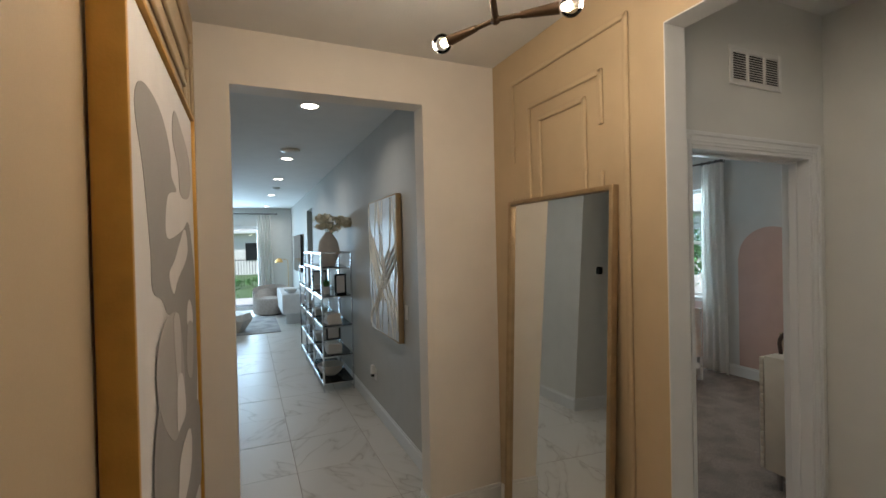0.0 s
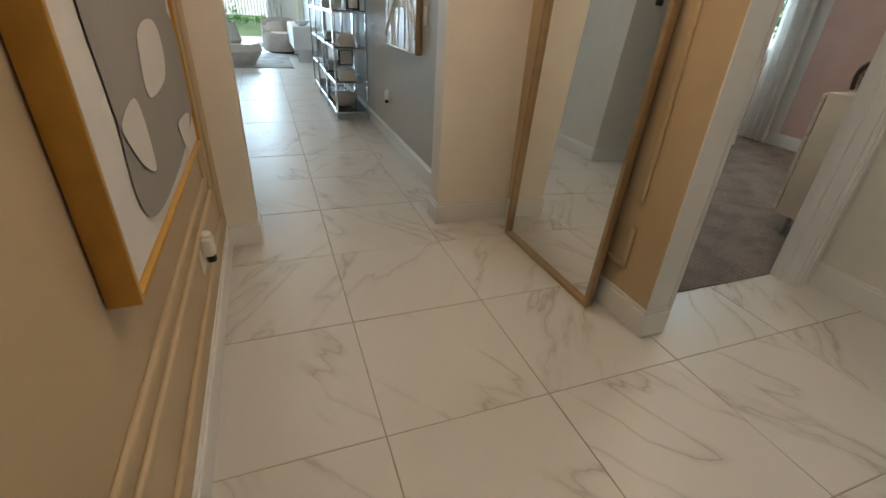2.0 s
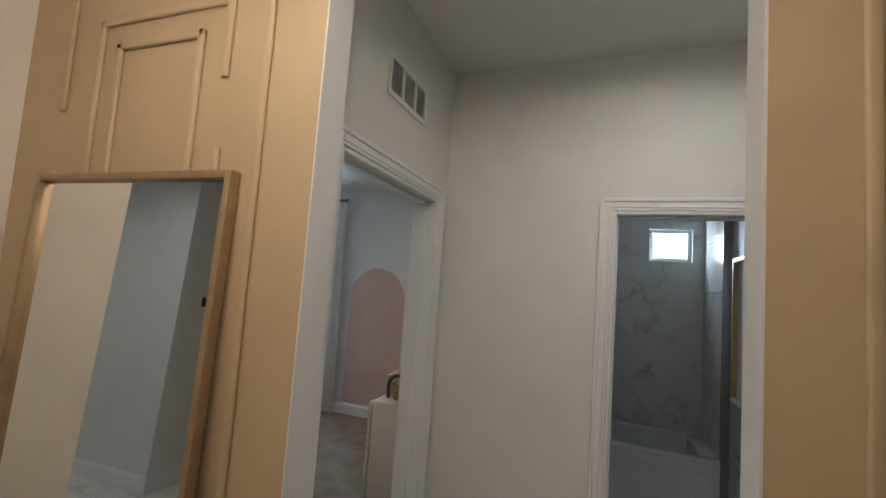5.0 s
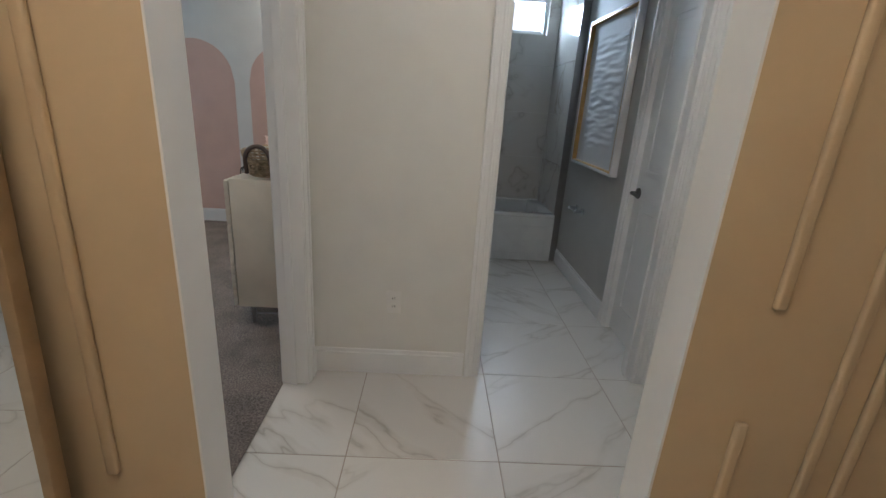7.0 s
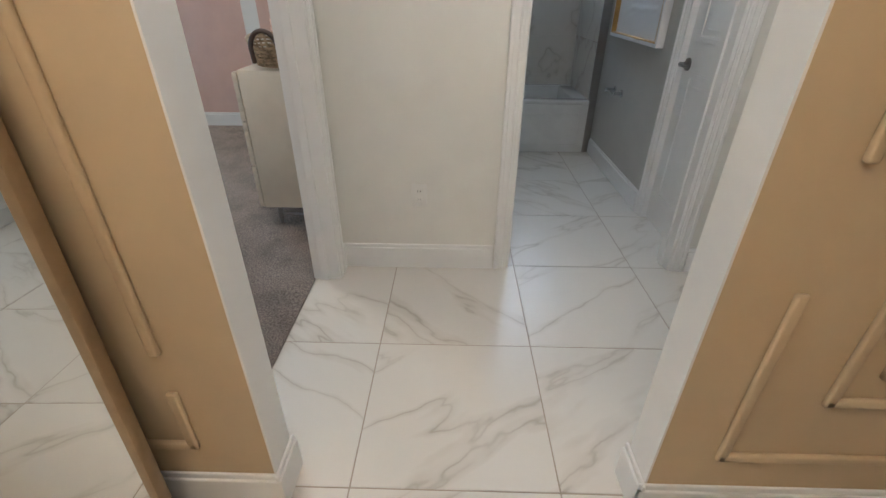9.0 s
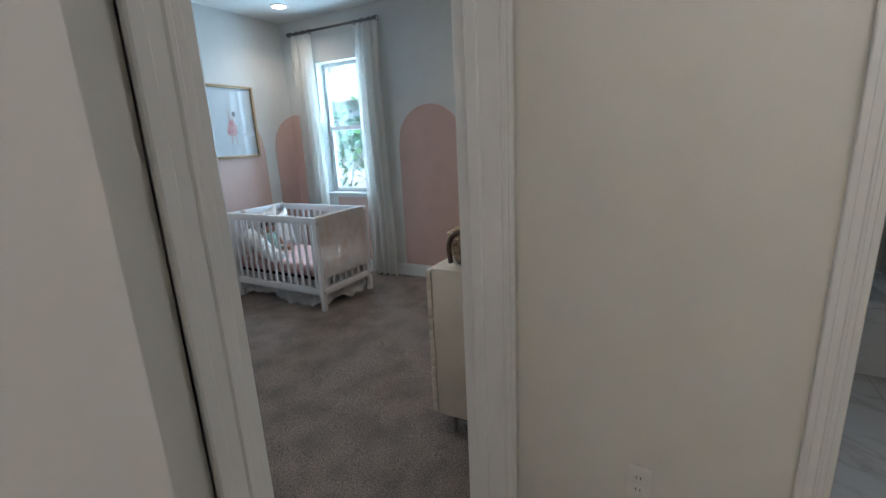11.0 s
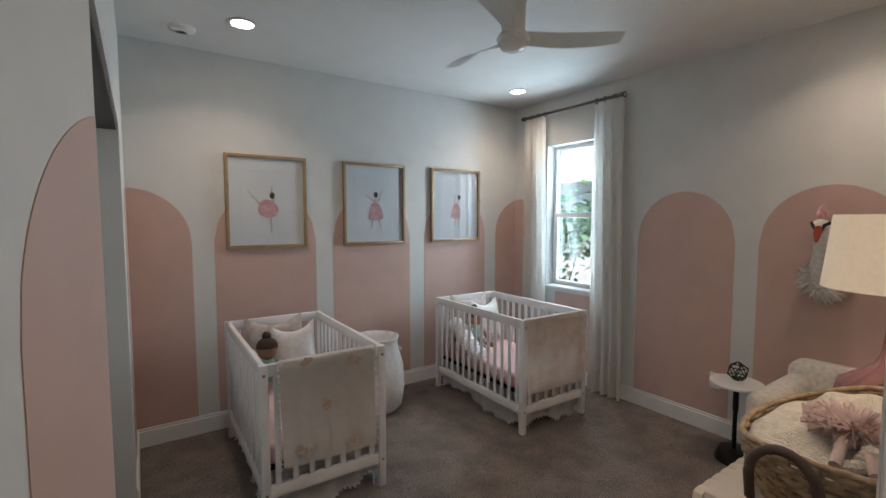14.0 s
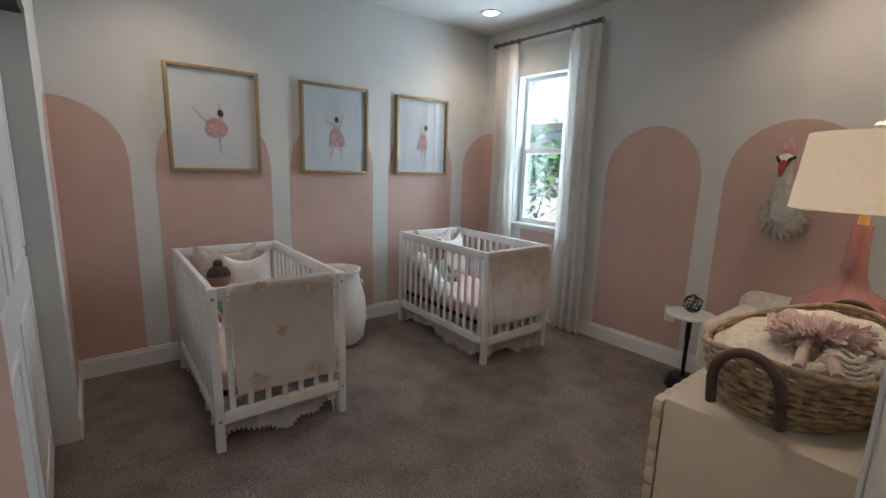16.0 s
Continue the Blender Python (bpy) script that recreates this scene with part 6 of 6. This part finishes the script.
def table_lamp(x, y, z):
    t = thing("table_lamp", "blush fluted glass table lamp with a white drum shade, lit", "table lamp", (x, y, z))
    bm = bmesh.new()
    lathe(bm, [(0.0, 0.0), (0.07, 0.0), (0.085, 0.008), (0.122, 0.035), (0.142, 0.075), (0.134, 0.112), (0.092, 0.15), (0.054, 0.185), (0.038, 0.23), (0.031, 0.30), (0.028, 0.38), (0.030, 0.405), (0.0, 0.405)], 96)
    for v in bm.verts:
        r = math.hypot(v.co.x, v.co.y)
        if r > 0.05:
            k = 1 + 0.13 * abs(math.cos(math.atan2(v.co.y, v.co.x) * 8)) * min(1, (r - 0.05) / 0.06)
            v.co.x, v.co.y = v.co.x * k, v.co.y * k
    part("fluted_base", bm, CERAMIC, t, "glossy blush glass body", 80)
    bm = bmesh.new()
    cyl(bm, (0, 0, 0.405), (0, 0, 0.50), 0.014)
    part("brass_neck", bm, GOLD, t)
    shade_mat = mat("linen_shade", (0.74, 0.66, 0.52), 0.9, scale=60, vary=0.03, fine=500, bump=0.1)
    # Warm emission stands in for bulb light passing through the cloth.
    b = shade_mat.node_tree.nodes["Principled BSDF"]
    b.inputs["Emission Color"].default_value, b.inputs["Emission Strength"].default_value = (1.0, 0.78, 0.52, 1), 0.16
    bm = bmesh.new()
    lathe(bm, [(0.212, 0.45), (0.186, 0.705)], 56)
    bm.faces.ensure_lookup_table()
    bmesh.ops.delete(bm, geom=[f for f in bm.faces if len(f.verts) > 4], context="FACES")
    bmesh.ops.solidify(bm, geom=bm.faces[:], thickness=0.003)
    part("drum_shade", bm, shade_mat, t, "white linen drum shade")
    bm = bmesh.new()
    for k in range(3):
        a = k * 2.094
        tube(bm, [(0, 0, 0.69), (0.184 * math.cos(a), 0.184 * math.sin(a), 0.69)], 0.003, 6)
    cyl(bm, (0, 0, 0.50), (0, 0, 0.70), 0.004, seg=8)
    part("harp", bm, GOLD, t)
    bm = bmesh.new()
    ball(bm, (0, 0, 0.722), 0.024, 3)
    part("finial", bm, CRYSTAL, t, "clear glass ball finial")
    bm = bmesh.new()
    ball(bm, (0, 0, 0.56), 0.03, 2)
    part("bulb", bm, BULB, t, "glowing bulb").visible_shadow = False
    lamp("table_lamp_bulb", "POINT", (x, y, z + 0.56), 0.8, WARM, 0.035)


table_lamp(2.57, -0.72, DT)


def side_table(x, y):
    t = thing("drink_table", "small round white-topped drink table on a black stem", "side table", (x, y, 0.01))
    bm = bmesh.new()
    lathe(bm, [(0.0, 0.0), (0.105, 0.0), (0.108, 0.01), (0.088, 0.072), (0.082, 0.078), (0.0, 0.08)], 36)
    part("weighted_base", bm, BLACK, t)
    bm = bmesh.new()
    cyl(bm, (0, 0, 0.078), (0, 0, 0.50), 0.013)
    cyl(bm, (0, 0, 0.33), (0, 0, 0.50), 0.017)
    part("stem", bm, BLACK, t)
    bm = bmesh.new()
    cyl(bm, (0.017, 0, 0.44), (0.04, 0, 0.45), 0.006)
    ball(bm, (0.044, 0, 0.452), 0.010)
    part("height_knob", bm, BLACK, t)
    bm = bmesh.new()
    lathe(bm, [(0.0, 0.5), (0.145, 0.5), (0.152, 0.508), (0.15, 0.518), (0.0, 0.519)], 40)
    part("tabletop", bm, PORCELAIN, t, "white stone top")
    o = thing("geometric_ornament", "faceted black wire ornament holding an air plant", "ornament", (x + 0.01, y, 0.529))
    t2 = bmesh.new()
    bmesh.ops.create_icosphere(t2, subdivisions=1, radius=0.062)
    edges = [(e.verts[0].co.copy(), e.verts[1].co.copy()) for e in t2.edges]
    low = min(v.co.z for v in t2.verts)
    t2.free()
    bm = bmesh.new()
    for a, b in edges:
        cyl(bm, a - Vector((0, 0, low - 0.004)), b - Vector((0, 0, low - 0.004)), 0.0035, seg=6)
    part("wire_frame", bm, BLACK, o)
    bm = bmesh.new()
    rnd = random.Random(2)
    for _ in range(26):
        d = Vector((rnd.gauss(0, 1), rnd.gauss(0, 1), abs(rnd.gauss(0, 1)))).normalized() * 0.04
        tube(bm, [(0, 0, 0.012), d * 0.6 + Vector((0, 0, 0.012)), d + Vector((0, 0, 0.014))], [0.004, 0.004, 0.001], 5)
    part("air_plant", bm, LEAF, o, "small dark air plant")


side_table(3.575, 0.16)

# armchair
t = thing("nursery_armchair", "cream boucle upholstered nursery armchair", "armchair", (3.462, -0.43, 0.01))
bm = bmesh.new()
bx(bm, -0.33, 0.38, -0.38, 0.37, 0.05, 0.36, bev=0.03, seg=3)
part("seat_base", bm, CREAMCLOTH, t, smooth=60)
bm = bmesh.new()
bx(bm, -0.35, 0.22, -0.24, 0.23, 0.36, 0.48, bev=0.05, seg=4)
part("seat_cushion", bm, CREAMCLOTH, t, smooth=60)
for s in (-1, 1):
    bm = bmesh.new()
    y0, y1 = (0.23, 0.37) if s > 0 else (-0.38, -0.24)
    bx(bm, -0.36, 0.38, y0, y1, 0.06, 0.635, bev=0.055, seg=5)
    part("arm", bm, CREAMCLOTH, t, smooth=60)
bm = bmesh.new()
bx(bm, 0.20, 0.40, -0.38, 0.37, 0.30, 0.71, bev=0.07, seg=5)
part("backrest", bm, CREAMCLOTH, t, smooth=60)
for sx in (-0.28, 0.32):
    for sy in (-0.31, 0.30):
        bm = bmesh.new()
        cyl(bm, (sx, sy, 0.0), (sx, sy, 0.06), 0.018, 0.024)
        part("foot", bm, LEATHER, t, "dark wooden foot")


def swan_head(x, y, z):
    t = thing("swan_wall_mount", "plush white swan head wall mount with a feathered collar", "wall decoration", (x, y, z))
    PLUSH = mat("white_plush", (0.78, 0.74, 0.68), 0.95, scale=40, vary=0.1, fine=120, bump=0.8)
    bm = bmesh.new()
    lathe(bm, [(0.0, 0.0), (0.09, 0.0), (0.09, 0.02), (0.0, 0.02)], 28, m=Matrix.Translation((0, 0, 0.05)) @ Matrix.Rotation(radians(-90), 4, "Y"))
    part("back_board", bm, PLUSH, t)
    bm = bmesh.new()
    tube(bm, [(-0.02, 0, 0.04), (-0.055, 0.003, 0.09), (-0.08, 0.008, 0.15), (-0.095, 0.012, 0.22), (-0.105, 0.014, 0.29), (-0.12, 0.016, 0.345), (-0.145, 0.016, 0.375)], [0.085, 0.078, 0.058, 0.044, 0.038, 0.040, 0.030], 16)
    ball(bm, (-0.125, 0.016, 0.355), 0.044, 3)
    part("neck", bm, PLUSH, t, smooth=80)
    bm = bmesh.new()
    tube(bm, [(-0.15, 0.016, 0.345), (-0.18, 0.016, 0.315), (-0.195, 0.016, 0.265)], [0.024, 0.019, 0.008], 12)
    part("beak", bm, RED, t, "red felt beak")
    bm = bmesh.new()
    for s in (-1, 1):
        tube(bm, [(-0.155, 0.016 + s * 0.012, 0.33), (-0.165, 0.016 + s * 0.026, 0.36), (-0.13, 0.016 + s * 0.042, 0.375)], 0.010, 8)
    part("eye_mask", bm, BLACKPL, t, "black felt mask")
    bm = bmesh.new()
    lathe(bm, [(0.022, 0.0), (0.03, 0.03), (0.026, 0.05), (0.012, 0.085), (0.0, 0.09)], 12, (-0.11, 0.016, 0.39))
    part("crown", bm, ROSE, t, "rose felt crown")
    bm = bmesh.new()
    rnd = random.Random(9)
    for _ in range(330):
        a = rnd.uniform(0, 6.283)
        r0, r1 = rnd.uniform(0.05, 0.09), rnd.uniform(0.10, 0.145)
        d = Vector((0, math.cos(a), math.sin(a)))
        s = Vector((0, -math.sin(a), math.cos(a))) * rnd.uniform(0.006, 0.012)
        xo = -rnd.uniform(0.015, 0.09)
        b0 = Vector((xo - 0.01, 0, 0.04))
        vs = [bm.verts.new(p) for p in (b0 + d * r0 - s, b0 + d * r0 + s, b0 + d * (r0 + r1) / 2 + s * 1.2 + Vector((-0.02, 0, 0)), b0 + d * r1 + Vector((0.0, 0, -0.012)), b0 + d * (r0 + r1) / 2 - s * 1.2 + Vector((-0.02, 0, 0)))]
        bm.faces.new(vs)
    part("feather_collar", bm, PLUSH, t, "ruffled feather collar", None)


swan_head(EX, -0.19, 1.17)

# ---- outside ----
bm = bmesh.new()
for x0, x1, y0, y1 in ((-60, 60, 11.4, 80), (3.95, 60, -40, 11.4), (-60, -6.2, -40, 11.4), (-6.2, 3.95, -40, -4.4)):
    bx(bm, x0, x1, y0, y1, -0.25, -0.06)
solo("ground", bm, GRASS, "short green lawn around the house", "ground", "structure", smooth=None)
boxes("pavement", PAVER, "pale concrete patio beyond the sliding door", "patio", (-5.5, 0.5, 11.36, 14.2, -0.06, -0.02))


def house(x0, x1, y0, y1, h, label, face):
    t = thing("neighbour_house", label, "house", ((x0 + x1) / 2, (y0 + y1) / 2, -0.06))
    w, d = (x1 - x0) / 2, (y1 - y0) / 2
    bm = bmesh.new()
    bx(bm, -w, w, -d, d, 0, h)
    part("wall", bm, STUCCO, t, "", None)
    bm = bmesh.new()
    o = 0.45
    b = [bm.verts.new(p) for p in ((-w - o, -d - o, h), (w + o, -d - o, h), (w + o, d + o, h), (-w - o, d + o, h))]
    if w > d:
        c = [bm.verts.new(p) for p in ((-w + d, 0, h + d * 0.42), (w - d, 0, h + d * 0.42))]
        fs = ((b[0], b[1], c[1], c[0]), (b[1], b[2], c[1]), (b[2], b[3], c[0], c[1]), (b[3], b[0], c[0]))
    else:
        c = [bm.verts.new(p) for p in ((0, -d + w, h + w * 0.42), (0, d - w, h + w * 0.42))]
        fs = ((b[0], b[1], c[0]), (b[1], b[2], c[1], c[0]), (b[2], b[3], c[1]), (b[3], b[0], c[0], c[1]))
    for f in fs:
        bm.faces.new(f)
    bm.faces.new(b[::-1])
    part("roof", bm, SHINGLE, t, "grey shingle roof", None)
    bm = bmesh.new()
    for a in ((-w - o, w + o, -d - o - 0.03, -d - o), (-w - o, w + o, d + o, d + o + 0.03), (-w - o - 0.03, -w - o, -d - o, d + o), (w + o, w + o + 0.03, -d - o, d + o)):
        bx(bm, *a, h - 0.16, h + 0.03)
    part("fascia", bm, TRIM, t, "white fascia board", None)
    for k in range(4 if face == "y" else 0):
        bm = bmesh.new()
        xx = -w + (k + 0.5) * w / 2
        bx(bm, xx - 0.6, xx + 0.6, -d - 0.03, -d + 0.02, 0.95, 2.1)
        part("window", bm, SCREEN, t, "dark window pane", None)


house(7.6, 17, -6.5, 14, 2.45, "white stucco neighbouring house with a shingle roof", "x")
house(-16, 8, 30, 40, 2.9, "white stucco house behind the yard", "y")
t = thing("yard_fence", "black metal picket fence behind the yard", "fence", (0, 19.5, -0.06))
for z in (0.25, 1.2):
    bm = bmesh.new()
    bx(bm, -9, 5, -0.015, 0.015, z, z + 0.035)
    part("fence_rail", bm, BLACK, t, "", None)
bm = bmesh.new()
bx(bm, -0.009, 0.009, -0.009, 0.009, 0, 1.3)
pk = mesh_of("picket", bm, BLACK)
for k in range(120):
    o = new("picket", pk)
    o.parent = t
    o.location = (-9 + k * 0.117, 0, 0)


def shrub(at, size, n, seed, name="garden_shrub", label="leafy green garden shrub", flowers=0):
    """Stems that fork, with many single leaves about the twigs."""
    rnd = random.Random(seed)
    t = thing(name, label, "shrub", at)
    bm = bmesh.new()
    tips = []

    def grow(p, d, ln, r, depth):
        q = p + d * ln
        tube(bm, [p, (p + q) / 2 + Vector((rnd.gauss(0, 0.03), rnd.gauss(0, 0.03), 0)) * ln, q], [r, r * 0.8, r * 0.6], 6)
        tips.append((p + q) / 2)
        tips.append(q)
        if depth:
            for _ in range(rnd.choice((2, 3))):
                dd = (d + Vector((rnd.gauss(0, 0.45), rnd.gauss(0, 0.45), rnd.gauss(0.08, 0.25)))).normalized()
                grow(q, dd, ln * rnd.uniform(0.6, 0.85), r * 0.6, depth - 1)
    for _ in range(3):
        grow(Vector((rnd.gauss(0, 0.08), rnd.gauss(0, 0.08), 0)) * size, Vector((rnd.gauss(0, 0.3), rnd.gauss(0, 0.3), 1)).normalized(), 0.30 * size, 0.012 * size, 4)
    part("trunk", bm, BARK, t)
    bm = bmesh.new()
    for _ in range(n):
        c = rnd.choice(tips) + Vector((rnd.gauss(0, 0.07), rnd.gauss(0, 0.07), rnd.gauss(0, 0.07))) * size
        q = Euler((rnd.uniform(-0.9, 0.9), rnd.uniform(-0.9, 0.9), rnd.uniform(0, 6.28))).to_matrix()
        L = rnd.uniform(0.030, 0.052) * size ** 0.5
        W = L * 0.62
        vs = [bm.verts.new(c + q @ Vector(p)) for p in ((-L, 0, 0), (-L * 0.4, W * 0.8, 0.1 * L), (L * 0.4, W * 0.7, 0.12 * L), (L, 0, -0.15 * L), (L * 0.4, -W * 0.7, 0.12 * L), (-L * 0.4, -W * 0.8, 0.1 * L))]
        bm.faces.new(vs)
    part("crown", bm, LEAF, t, "small glossy leaves", None)


shrub((5.45, 3.0, -0.06), 2.1, 1500, 3, "flowering_shrub", "tall leafy hibiscus shrub outside the window")
for k, x in enumerate((-4.2, -3.2, -2.2, -1.2, -0.2)):
    shrub((x, 18.6, -0.06), 0.55, 500, 20 + k, label="low round shrub along the fence")


# ---- floor tiles ----
floor_tiles = new("floor_tiles")
tagged(floor_tiles, "polished porcelain floor tiles with grey marble veins", "floor", kind="structure")
TW, TH, JT = 0.60, 0.60, 0.0022
bm = bmesh.new()
bx(bm, -TW / 2 + JT, TW / 2 - JT, -TH / 2 + JT, TH / 2 - JT, -0.006, 0.0, bev=0.0012)
tile_mesh = mesh_of("tile", bm, TILE)
tile_turned = tile_mesh.copy()
tile_turned.materials[0] = TILE_TURNED
GX, GY = 0.047, -1.352
for i in range(-11, 6):
    for j in range(-5, 22):
        cx, cy = GX + (i + 0.5) * TW, GY + (j + 0.5) * TH
        x0, x1, y0, y1 = cx - TW / 2, cx + TW / 2, cy - TH / 2, cy + TH / 2
        foyer = x1 > LX and x0 < 0.1 and y1 > -4.2 and y0 < 0.1
        alc = x1 > 0 and x0 < BX + 0.1 and y1 > -2.9 and y0 < NY
        bath = x1 > BX and x0 < TX + 0.1 and y1 > -2.8 and y0 < -1.15 and x0 < 3.2
        hall = x1 > -3.2 and x0 < HX and y1 > 0 and y0 < 5.9
        living = x1 > -4.2 and x0 < HX and y0 < FY and y1 > 5.8
        if foyer or alc or bath or hall or living:
            ob = new("tile", tile_turned if (i * 5 + j * 3) % 7 in (0, 2, 5) else tile_mesh)
            ob.parent = floor_tiles
            ob.location = (cx, cy, 0.0006 * math.sin(i * 7.1 + j * 3.3) - 0.0006)
